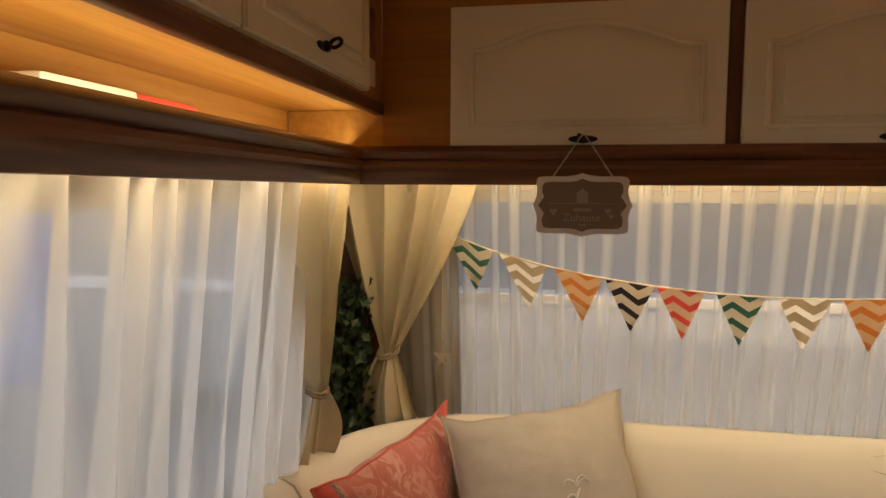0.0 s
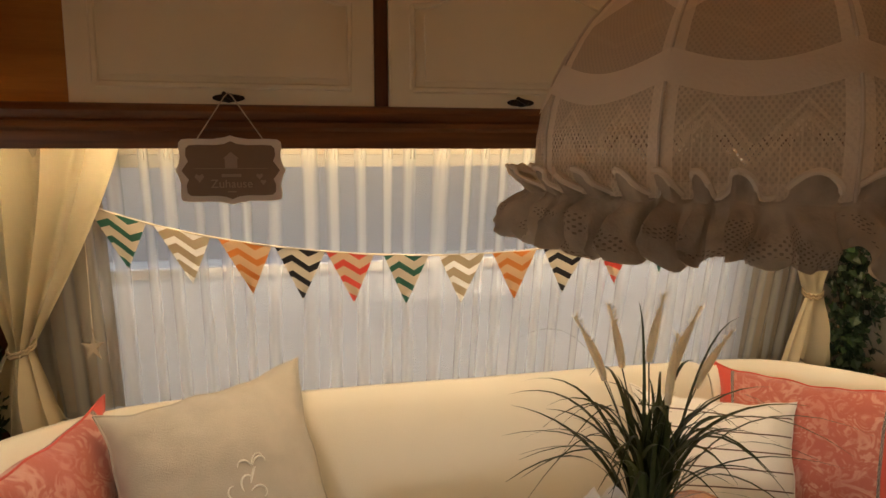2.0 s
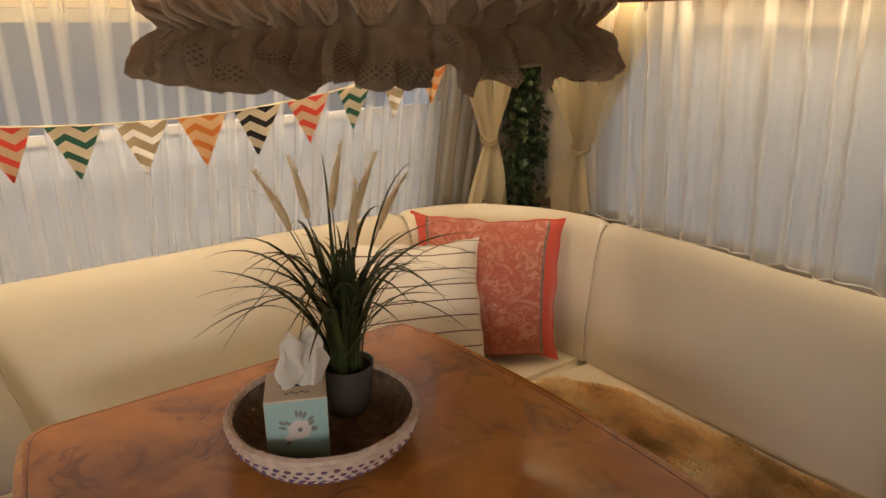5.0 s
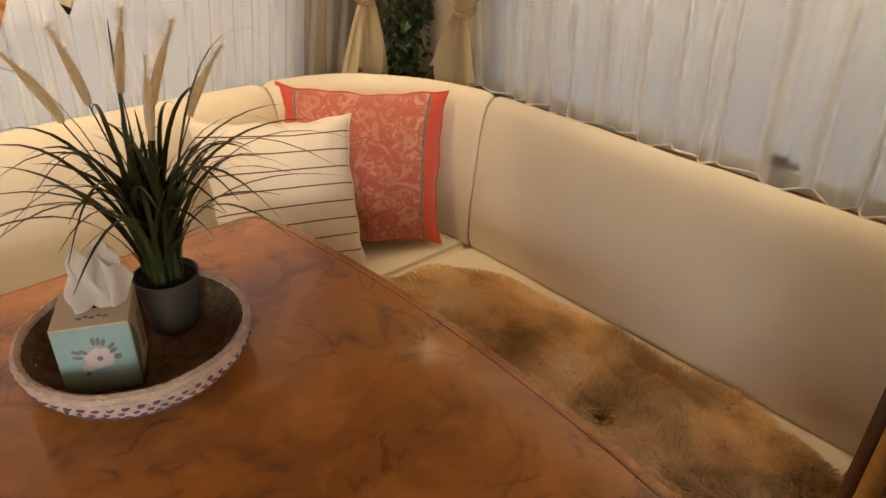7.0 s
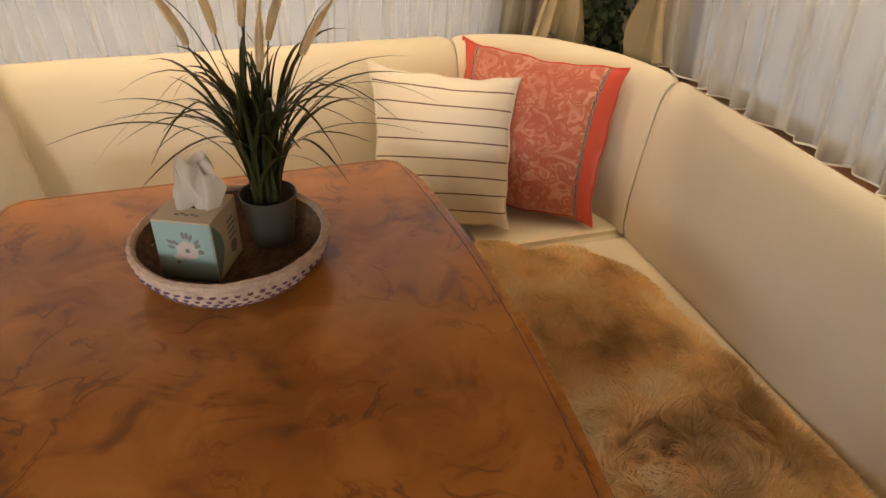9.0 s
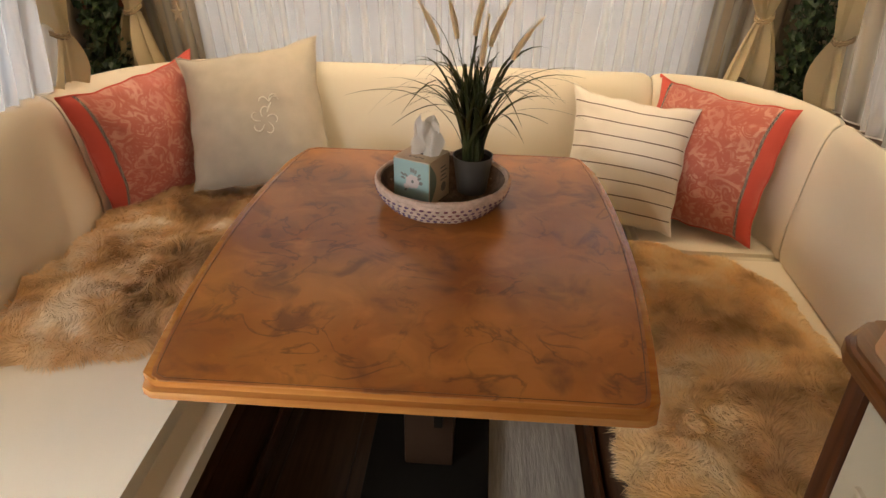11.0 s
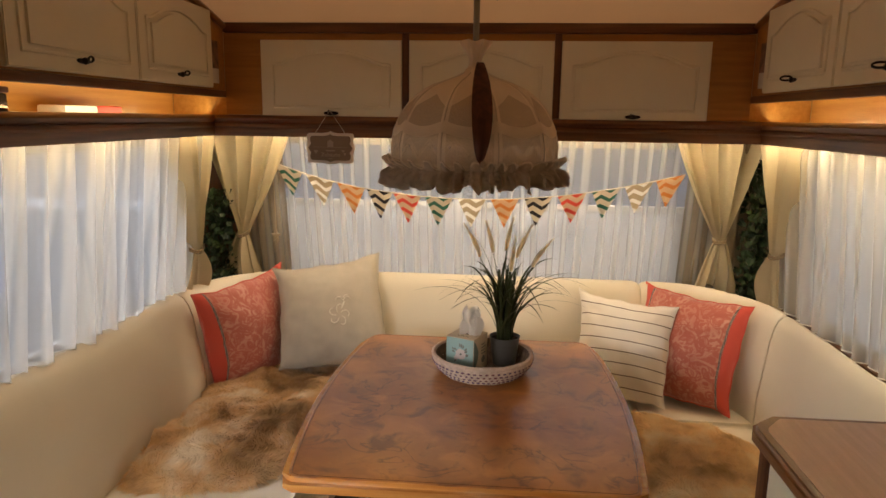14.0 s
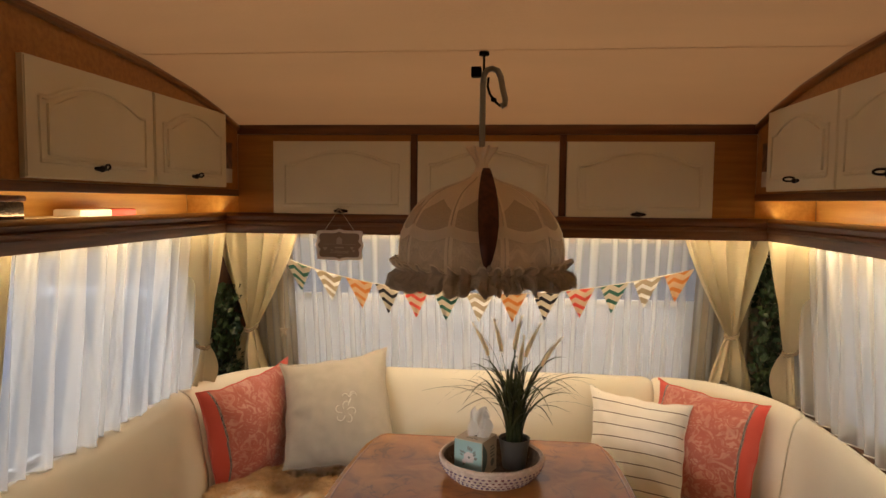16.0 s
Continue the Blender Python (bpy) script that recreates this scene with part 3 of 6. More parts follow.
window("window_1", "x", 1, W_REAR, 0.47, 0.12)
window("window_2", "y", -1, W_SIDE, CX - 1.20, 0.07)
window("window_4", "y", -1, W_KITCHEN, CX - 1.20, 0.07)
right_window = window("window_3", "y", 1, W_SIDE, CX + 1.20, 0.07)
# Added rail; it draws the greyer gap between blind and sill.
bm = boxed((CX + 1.176, W_SIDE[0] + 0.01, 0.812), (CX + 1.190, W_SIDE[1] - 0.01, 0.856), 0.004)
part("lower_rail", bm, M_shell, right_window, "wide pale rail added for the greyer band below the blind")
bm = boxed((CX + 1.158, -0.782, 0.862), (CX + 1.175, -0.738, 0.886), 0.006)
box(bm, (CX + 1.150, -0.810, 0.868), (CX + 1.162, -0.754, 0.880), 0.004)
part("latch", bm, M_black, right_window, "dark window latch")

# outside
structure("ground", boxed((-60, -60, -0.75), (60, 60, -0.7)), M_ground, "grey paved ground outside the caravan", "ground")


def neighbour():
    t = thing("parked_trailer", "grey panelled trailer standing outside behind the rear window", "vehicle", (0, 4.6, -0.7))
    part("body", boxed((-5, 4.0, -0.3), (5, 5.6, 2.3), 0.05, 3), M_grey_body, t)
    part("side_rail", boxed((-5, 3.96, 0.55), (5, 3.999, 0.66), 0.01, 2), M_white_body, t, "white side rail")
    for x in (-2.6, 2.6):
        bm = bmesh.new()
        bmesh.ops.create_cone(bm, cap_ends=True, segments=28, radius1=0.35, radius2=0.35, depth=0.2, matrix=Matrix.Translation((x, 4.5, -0.35)) @ Euler((radians(90), 0, 0)).to_matrix().to_4x4())
        part("wheel", bm, M_black, t)


neighbour()


def blind(name_label, along, s, hole, top, base, slope):
    """A pleated blind pulled up from the sill to the height top, with its bar."""
    a0, a1, z0, z1 = hole[0] + 0.015, hole[1] - 0.015, hole[2] + 0.01, top
    t = thing("window_blind", name_label, "blind", ((a0 + a1) / 2, base, z0) if along == "x" else (base, (a0 + a1) / 2, z0))

    def lean(z):
        return base - s * slope * (z - 0.8) - s * 0.016
    n = int((z1 - z0) / 0.0125)

    def at(u, v):
        z = lerp(z0, z1, v)
        o = lean(z) + (0.0001 if round(v * n * 2) % 2 else -0.0001)
        a = lerp(a0, a1, u)
        return (a, o, z) if along == "x" else (o, a, z)
    part("pleats", sheet(at, 2, n * 2), M_blind, t, "white pleated translucent cloth", smooth=False)
    o = lean(z1)
    lo, hi = ((a0, o - 0.010, z1), (a1, o + 0.010, z1 + 0.024)) if along == "x" else ((o - 0.010, a0, z1), (o + 0.010, a1, z1 + 0.024))
    part("pull_bar", boxed(lo, hi, 0.004), M_white_body, t, "white pull bar")


def outer_left():
    t = thing("blue_container", "blue panelled container standing outside the side window", "container", (-6.3, 5.6, -0.7))
    part("body", boxed((-6.8, 4.9, -0.7), (-6.0, 6.3, 1.7), 0.02), M_blue, t)
    t = thing("white_container", "low white container with a red plate outside the side window", "container", (-6.5, 8, -0.7))
    part("body", boxed((-7.2, 7.0, -0.7), (-6.1, 10, 1.0), 0.02), M_white_body, t)
    part("red_plate", boxed((-6.098, 8.1, 0.4), (-6.08, 8.7, 0.9), 0.004), M_red, t, "red plate")
    t = thing("white_hall_wall", "plain white wall standing outside the side window", "wall", (3.4, 0, -0.7))
    part("panel", boxed((3.0, -4, -0.7), (3.1, 4, 2.6)), M_white_body, t)
    # Added boards that glow by themselves, in place of daylight from the distance.
    structure("backdrop", boxed((-10.1, -12, -0.7), (-10, 26, 7)), M_backdrop_side, "glowing board for the bright overcast distance outside the side window", "backdrop")
    structure("backdrop", boxed((-14, 16, -0.7), (14, 16.1, 7)), M_backdrop, "glowing board for the bright overcast distance behind the rear window", "backdrop")


outer_left()

blind("white pleated blind half raised over the rear window", "x", 1, W_REAR, 1.135, 0.47, 0.12)
blind("white pleated blind closed over the window by the counter", "y", 1, W_SIDE, 1.375, CX + 1.20, 0.07)

# ---- cabinets and rails ----
RAIL = [(0.0, 1.429), (-0.004, 1.434), (-0.004, 1.458), (-0.012, 1.465), (-0.012, 1.473), (-0.006, 1.477), (-0.010, 1.483), (-0.014, 1.491), (-0.010, 1.498), (0.0, 1.504), (0.03, 1.504), (0.03, 1.429)]


def rails():
    bm = sweep(RAIL, [(CX - 0.956, 0, 0, 1), (CX + 0.956, 0, 0, 1)])
    structure("trim", bm, M_trim_x, "dark brown moulded wooden pelmet rail above the rear curtains", "pelmet rail")
    for s in (-1, 1):
        x = CX + s * 0.956
        bm = sweep(RAIL, [(x, 0.0, s, 0), (x, -1.35, s, 0)])
        structure("trim", bm, M_trim_y, "dark brown moulded wooden pelmet rail above the side curtains", "pelmet rail")


rails()


def arch(w, h, rise, n=18):
    """Closed outline: a rectangle with a cathedral arch on top, round its centre."""
    pts = [(-w / 2, -h / 2), (w / 2, -h / 2), (w / 2, h / 2 - rise)]
    for i in range(n + 1):
        a = i / n
        x = w / 2 - a * w
        c = abs(2 * a - 1)
        sh = 0.16
        k = 0 if c > 1 - sh else math.cos((c / (1 - sh)) * math.pi / 2) ** 0.85
        pts.append((x * 0.995, h / 2 - rise + rise * k))
    pts.append((-w / 2, h / 2 - rise))
    return pts


def cabinet_door(parent, w, h, to3):
    bm = bmesh.new()
    prism(bm, [(-w / 2, -h / 2), (w / 2, -h / 2), (w / 2, h / 2), (-w / 2, h / 2)], to3, 0.0, 0.016, 0.003)
    door = part("door", bm, M_door, parent, "cream door with an arched raised panel")
    ow, oh = w - 0.13, h - 0.12 * min(1.0, h / 0.3)
    bm = prism(bmesh.new(), arch(ow, oh, min(h * 0.17, 0.065)), to3, 0.0158, 0.0225)
    top = max(bm.faces, key=lambda q: len(q.verts) * 10 + (Vector(to3(0, 0, 0)) - q.calc_center_median()).length)
    bmesh.ops.inset_region(bm, faces=[top], thickness=0.013, depth=0.0)
    n_top = Vector(to3(0, 0, 1)) - Vector(to3(0, 0, 0))
    for vtx in bm.verts:
        if vtx not in top.verts and (vtx.co - Vector(to3(0, 0, 0))).dot(n_top) > 0.019:
            vtx.co -= n_top * 0.0040
    part("raised_panel", bm, M_door, door)
    for f, r in ((1.0, 0.0062),):
        ow, oh = w - 0.085, h - 0.075
        pts = arch(ow - (1 - f) * 0.22, oh - (1 - f) * 0.22, min(h * 0.17, 0.065))
        bm = bmesh.new()
        path = [Vector(to3(x, y, 0.0150)) for x, y in pts]
        path.append(path[0])
        tube(bm, path, r, 6, caps=False)
        part("moulding", bm, M_door, door)
    return door


def pull(parent, to3, loop):
    bm = bmesh.new()
    o = Vector(to3(0, 0, 0.0))
    ax = (Vector(to3(1, 0, 0)) - o)
    az = (Vector(to3(0, 1, 0)) - o)
    ad = (Vector(to3(0, 0, 1)) - o)
    rot = Matrix((ax, az, ad)).transposed().to_4x4()
    ball(bm, to3(0, 0, 0.018), (0.027, 0.007, 0.004), 16, 8, rot)
    ball(bm, to3(0, 0, 0.022), (0.010, 0.0085, 0.006), 12, 8, rot)
    h = part("handle", bm, M_iron, parent, "dark iron cabinet handle")
    bm = bmesh.new()
    if loop:
        pts = [to3(math.cos(a) * 0.010, math.sin(a) * 0.006 + 0.004, 0.036 + 0.012 * math.cos(a)) for a in [i * math.tau / 14 for i in range(15)]]
        tube(bm, pts, 0.0028, 6, caps=False)
    else:
        tube(bm, [to3(-0.008, 0.008, 0.022), to3(-0.002, 0.003, 0.030), to3(0.008, -0.004, 0.034)], 0.0035, 6)
    part("grip", bm, M_iron, h)


def rear_cabinet():
    z0, z1 = 1.505, 1.785
    cab = thing("wall_cabinet", "orange wood overhead cabinet row with three cream arched doors", "cabinet", (CX, 0.2, z0))
    bm = boxed((CX - 0.911, 0.016, z0), (CX + 0.911, 0.034, 1.787))
    box(bm, (CX - 0.911, 0.034, z0), (CX + 0.911, 0.40, z0 + 0.012))
    part("body", bm, M_panel, cab)
    part("top_trim", boxed((CX - 0.91, 0.004, 1.788), (CX + 0.91, 0.03, 1.822), 0.005), M_trim_x, cab, "dark wooden top moulding")
    for x0, x1 in ((-0.740, -0.240), (-0.213, 0.283), (0.309, 0.801)):
        w, h = x1 - x0, 0.266

        def to3(x, y, d, c=(x0 + x1) / 2):
            return (c + x, 0.0155 - d, 1.630 + y)
        cabinet_door(cab, w, h, to3)
        pull(cab, lambda x, y, d, c=(x0 + x1) / 2: (c + x, 0.0155 - d, 1.514 + y), False)
    for x in (-0.2265, 0.296):
        part("stile", boxed((x - 0.0115, 0.006, z0), (x + 0.0115, 0.0155, 1.787), 0.002), M_trim_z, cab, "dark wooden strip between doors")


rear_cabinet()


def side_cabinet(s):
    xf = CX + s * 0.912
    cab = thing("wall_cabinet", "orange wood side cabinet with cream arched doors above a lit shelf", "cabinet", (xf, -0.6, 1.5))
    outline = [(-1.32, 1.588), (0.014, 1.588)] + [(y, ceil_z(y) - 0.002) for y in (0.014, -0.15, -0.35, -0.62, -0.95, -1.32)]
    bm = prism(bmesh.new(), outline, lambda a, b, d: (xf + s * d, a, b), 0.0, 0.016)
    part("face_panel", bm, M_panel, cab, smooth=False)
    part("base_board", boxed((xf + s * 0.001, -1.32, 1.576), (CX + s * 1.13, 0.014, 1.5875)), M_niche, cab)
    part("base_rail", boxed((xf - s * 0.006, -1.32, 1.564), (xf + s * 0.014, 0.010, 1.587), 0.004), M_trim_y, cab, "dark wooden lower moulding")
    bm = bmesh.new()
    tube(bm, [(xf - s * 0.004, y, ceil_z(y) - 0.014) for y in (0.005, -0.15, -0.35, -0.62, -0.95, -1.32)], 0.012, 8)
    part("top_trim", bm, M_counter_edge, cab, "brown wooden curved moulding under the ceiling")
    for y0, y1 in ((-0.590, -0.120), (-1.098, -0.598)):
        c = (y0 + y1) / 2

        def to3(x, y, d, c=c):
            return (xf - s * d, c + x * (1 if s > 0 else -1), 1.719 + y)
        cabinet_door(cab, y1 - y0, 0.252, to3)
        pull(cab, lambda x, y, d, c=c: (xf - s * d, c + x * (1 if s > 0 else -1), 1.622 + y), True)
    sh = thing("open_shelf", "honey veneered open shelf, warmly lit behind the pelmet rail", "shelf", (CX + s * 1.05, -0.6, 1.49))
    part("shelf_board", boxed((CX + s * 0.987, -1.35, 1.478), (CX + s * 1.16, 0.3, 1.492)), M_niche, sh)
    part("back_board", boxed((CX + s * 1.11, -1.35, 1.493), (CX + s * 1.122, 0.014, 1.5755)), M_niche, sh)
    part("end_board", boxed((CX + s * 0.9115, 0.016, 1.493), (CX + s * 1.109, 0.028, 1.5755)), M_niche, sh)
    # closing panel above the curtain track
    ph = thing("photo_print", "small dark photo print with pale margin beside the cabinet door", "photo", (xf, -0.07, 1.69))
    part("print", boxed((xf - s * 0.0012, -0.106, 1.660), (xf - s * 0.0028, -0.042, 1.752)), M_photo, ph)
    part("margin", boxed((xf - s * 0.0012, -0.106, 1.610), (xf - s * 0.0028, -0.042, 1.6595)), M_paper, ph, "pale cream paper margin")


side_cabinet(-1)
side_cabinet(1)
structure("trim", boxed((CX - 1.16, 0.031, 1.490), (CX + 1.16, 0.48, 1.503)), M_panel, "wooden board above the rear curtain track", "board")
for s in (-1, 1):
    structure("trim", boxed((CX + s * 0.93, -1.37, 1.438), (CX + s * 1.22, -1.352, 1.955)), M_panel, "veneered end panel of the side cabinet", "panel")


# ---- curtains ----
def sheer_curtain(label, fn, length, folds, seed, mat):
    rng = random.Random(seed)
    ph = [rng.uniform(0, math.tau) for _ in range(4)]
    t = thing("sheer_curtain", label, "curtain", fn(0.5, 1.0, 0.0))

    def phase(u, v):
        k5 = min(1.0, length / 1.9)
        return u * folds * math.tau + 1.5 * math.sin(u * 17 + ph[1]) + 0.7 * k5 * math.sin(u * 41 + ph[3]) + 0.45 * math.sin(v * 2.6 + u * 30) + 0.6 * math.sin(u * 71 + ph[2]) + 0.5 * math.sin(v * 1.7 + u * 13)

    def at(u, v):
        amp = 0.018 + 0.006 * math.sin(u * 9 + ph[0])
        a = phase(u, v)
        d = amp * (0.55 + 0.45 * v) * (0.45 if mat is M_sheer else 1.5 if mat is M_sheer_left else 0.85) * (math.sin(a) + 0.22 * math.sin(a * 2 + ph[2]) + 0.25 * math.sin(a * 0.5 + v * 2))
        if v < 0.08:
            d += 0.004 * math.sin(a * 5) * (1 - v / 0.08)
        du = (0.002 / length) * math.cos(a)
        return fn(u + du, v, d)
    cloth = sheet(at, int(folds * 16), 10)
    lay = cloth.loops.layers.uv.verify()
    for f in cloth.faces:
        for lp in f.loops:
            q = lp[lay].uv
            lp[lay].uv = (phase(q[0], q[1]) / math.tau, q[1])
    part("cloth", cloth, mat, t)
    bm = bmesh.new()
    pts = [at(i / (folds * 20), 1.0) for i in range(int(folds * 20) + 1)]
    tube(bm, pts, 0.0022, 5)
    part("hem", bm, material_hem, t, "white stitched lower hem")
    return t


M_tape = material("white_header_tape", (0.80, 0.78, 0.70), 0.9, bump=0.3, bump_scale=200)
let_through(M_tape, 0.4)
material_hem = material("white_hem", (0.78, 0.75, 0.70), 0.9)


sheer_curtain("white sheer pleated curtain across the rear window", lambda u, v, d: (lerp(CX - 0.97, CX + 0.97, u), lerp(0.262, 0.385, v) + d, lerp(1.472, 0.83, v)), 1.94, 34, 3, M_sheer)
for s in (-1, 1):
    sheer_curtain("white sheer pleated curtain hanging over the side window", lambda u, v, d, s=s: (CX + s * (lerp(1.035, 1.100 if s < 0 else 1.085, v) + d), lerp(-1.02, 0.04, u), lerp(1.472, 0.862 + 0.004 * math.sin(u * 50), v)), 1.08, 14, 7 + s, M_sheer_left if s < 0 else M_sheer_right)


def drape(label, top0, top1, tie, low0, low1, zt, z_tie, zb, normal, seed, mat=None):
    """top0, top1, tie, low0, low1: plan places of the ends; normal: plan direction into the room."""
    rng = random.Random(seed)
    ph = rng.uniform(0, 6)
    nv = Vector((*normal, 0)).normalized()
    t = thing("drape", label, "curtain", (tie[0], tie[1], zb))
    a, b = Vector((*top0, 0)), Vector((*top1, 0))
    tv = Vector((*tie, 0))
    l0, l1 = Vector((*low0, 0)), Vector((*low1, 0))
    ax = (b - a).normalized()
    vt = (zt - z_tie) / (zt - zb)

    def at(u, v):
        z = lerp(zt, zb, v)
        p0, p1 = tv - ax * 0.021, tv + ax * 0.021
        w = u * math.tau * 4.6 + ph + 0.9 * math.sin(u * 6 + ph)
        pleat = 1 - 2 * abs(math.sin(w / 2)) ** 0.8
        if v < vt:
            k = v / vt
            e = k ** 1.25
            q0, q1 = a.lerp(p0, e), b.lerp(p1, e)
            amp = lerp(0.038, 0.018, k) * (0.85 + 0.4 * math.sin(u * 11 + ph))
            d = amp * pleat + 0.005 * math.sin(u * 21 + v * 9 + ph) * (1 - k) + 0.018 * math.sin(u * math.pi) * k
        else:
            k = (v - vt) / (1 - vt)
            e = k ** 0.85
            q0, q1 = p0.lerp(l0, e), p1.lerp(l1, e)
            pouch = math.exp(-((u - 0.64) / 0.17) ** 2) * math.sin(k * math.pi * 0.9)
            d = lerp(0.013, 0.024, e) * (0.55 * pleat + 0.6 * math.sin(u * math.tau * 1.7 + ph)) + 0.036 * pouch + 0.018 * (1 - k)
        p = q0.lerp(q1, u)
        lift = 0.022 * math.sin(u * 7 + ph) * max(0.0, (v - 0.9) / 0.1)
        return p + nv * (d + 0.012) + Vector((0, 0, z + lift))
    bm = sheet(at, 110, 40)
    bmesh.ops.solidify(bm, geom=bm.faces[:], thickness=0.002)
    part("cloth", bm, mat or M_drape, t)
    bm = bmesh.new()
    for q in (-0.0035, 0.0035):
        pts = [tv + ax * 0.026 * math.cos(w) + nv * (0.020 + 0.026 * math.sin(w)) + Vector((0, 0, z_tie + q + 0.012 * math.cos(w + 1) + 0.002 * math.sin(w * 12))) for w in [i * math.tau / 28 for i in range(29)]]
        tube(bm, pts, 0.0038, 7, caps=False)
    part("tie_cord", bm, M_tie, t, "twisted brown tie-back cord")
    return t


def header(s):
    """Gathered tape along the top of the side curtain."""
    t = thing("curtain_header", "white gathered header tape above the side curtain", "curtain", (CX + s * 1.03, -0.5, 1.435))
    bm = sheet(lambda u, v: (CX + s * (1.028 + 0.010 * math.sin(u * 190 + math.sin(u * 37) * 2) + 0.004 * math.sin(u * 420)), lerp(-1.02, 0.0, u), lerp(1.472, 1.434 + 0.004 * math.sin(u * 90), v)), 700, 3)
    part("cloth", bm, M_tape, t)


for s in (-1, 1):
    header(s)

drape("beige drape gathered by a cord tie beside dark ivy", (CX - 1.120, 0.262), (CX - 0.741, 0.226), (CX - 0.972, 0.300), (CX - 1.085, 0.315), (CX - 0.905, 0.30), 1.468, 1.027, 0.835, (0, -1), 1)
drape("beige drape gathered by a cord tie at the rear window corner", (CX + 0.722, 0.226), (CX + 1.085, 0.275), (CX + 0.935, 0.300), (CX + 0.850, 0.29), (CX + 1.030, 0.315), 1.468, 1.055, 0.85, (0, -1), 2)
drape("beige drape tied back at the far end of the side window", (CX - 1.03, -0.17), (CX - 1.06, 0.20), (CX - 1.075, 0.010), (CX - 1.085, -0.05), (CX - 1.095, 0.13), 1.468, 1.010, 0.84, (1, 0), 3)
drape("beige drape tied back beside ivy at the side window", (CX + 1.02, -0.21), (CX + 1.06, 0.25), (CX + 1.075, 0.025), (CX + 1.075, -0.02), (CX + 1.095, 0.19), 1.468, 1.050, 0.85, (-1, 0), 4)


def plain_drape(label, fn, mat, folds=5):
    t = thing("drape", label, "curtain", fn(0.5, 1, 0))
    bm = sheet(lambda u, v: fn(u, v, 0.014 * math.sin(u * folds * math.tau) + 0.004 * math.sin(u * 31 + v * 2)), 60, 8)
    bmesh.ops.solidify(bm, geom=bm.faces[:], thickness=0.002)
    part("cloth", bm, mat, t)


for s in (-1, 1):
    plain_drape("beige drape hanging straight at the kitchen end of the side window", lambda u, v, d, s=s: (CX + s * (lerp(1.03, 1.10, v) + d), lerp(-1.27, -0.98, u), lerp(1.478, 0.86, v)), M_drape)
    # Shade behind the tied drapes is put into this cloth's dimmed colour.
    plain_drape("straight drape in dimmed taupe behind the tied drape, rear window", lambda u, v, d, s=s: (CX + s * lerp(0.81, 1.03, u), lerp(0.30, 0.40, v) + d, lerp(1.468, 0.84, v)), M_drape_dim, 3)


def ivy(s):
    t = thing("hanging_ivy", "dark green trailing ivy hanging in the corner between drapes", "plant", (CX + s * 1.065, 0.255, 0.80))
    rng = random.Random(20 + s)
    bm, bs = bmesh.new(), bmesh.new()
    for k in range(12):
        x, y = CX + s * (1.095 + rng.uniform(-0.045, 0.045)), 0.305 + rng.uniform(-0.04, 0.03)
        pts = [(x + 0.02 * math.sin(z * 15 + k), y + 0.02 * math.cos(z * 12 + k), z) for z in [(1.20 if s < 0 else 1.36) - i * 0.035 for i in range(12)]]
        tube(bs, pts, 0.0016, 5)
        for i in range(62):
            z = rng.uniform(0.80, 1.20 if s < 0 else 1.36)
            c = Vector((x + rng.uniform(-0.045, 0.045), y + rng.uniform(-0.05, 0.03), z))
            m = Matrix.Translation(c) @ Euler((rng.uniform(0.3, 1.5), rng.uniform(-0.7, 0.7), rng.uniform(-1.3, 1.3))).to_matrix().to_4x4()
            r = rng.uniform(0.009, 0.017)
            outline = [(0, -1.1), (0.55, -0.5), (1.0, 0.0), (0.45, 0.25), (0.5, 0.85), (0, 0.55), (-0.5, 0.85), (-0.45, 0.25), (-1.0, 0.0), (-0.55, -0.5)]
            vs = [bm.verts.new(m @ Vector((a * r, b * r, 0.25 * r * abs(a)))) for a, b in outline]
            ctr = bm.verts.new(m @ Vector((0, 0, -0.1 * r)))
            for i2 in range(len(vs)):
                bm.faces.new((vs[i2], vs[(i2 + 1) % len(vs)], ctr))
    part("stem", bs, M_stem, t)
    part("leaves", bm, M_leaf, t, kind="stuff", smooth=False)


ivy(-1)
ivy(1)
# Added dark backing that stands in for the shade behind the left ivy.
structure("trim", boxed((CX - 1.17, 0.345, 0.80), (CX - 0.99, 0.355, 1.475)), M_trim_z, "dark backing board added for the shade behind the corner ivy", "board")


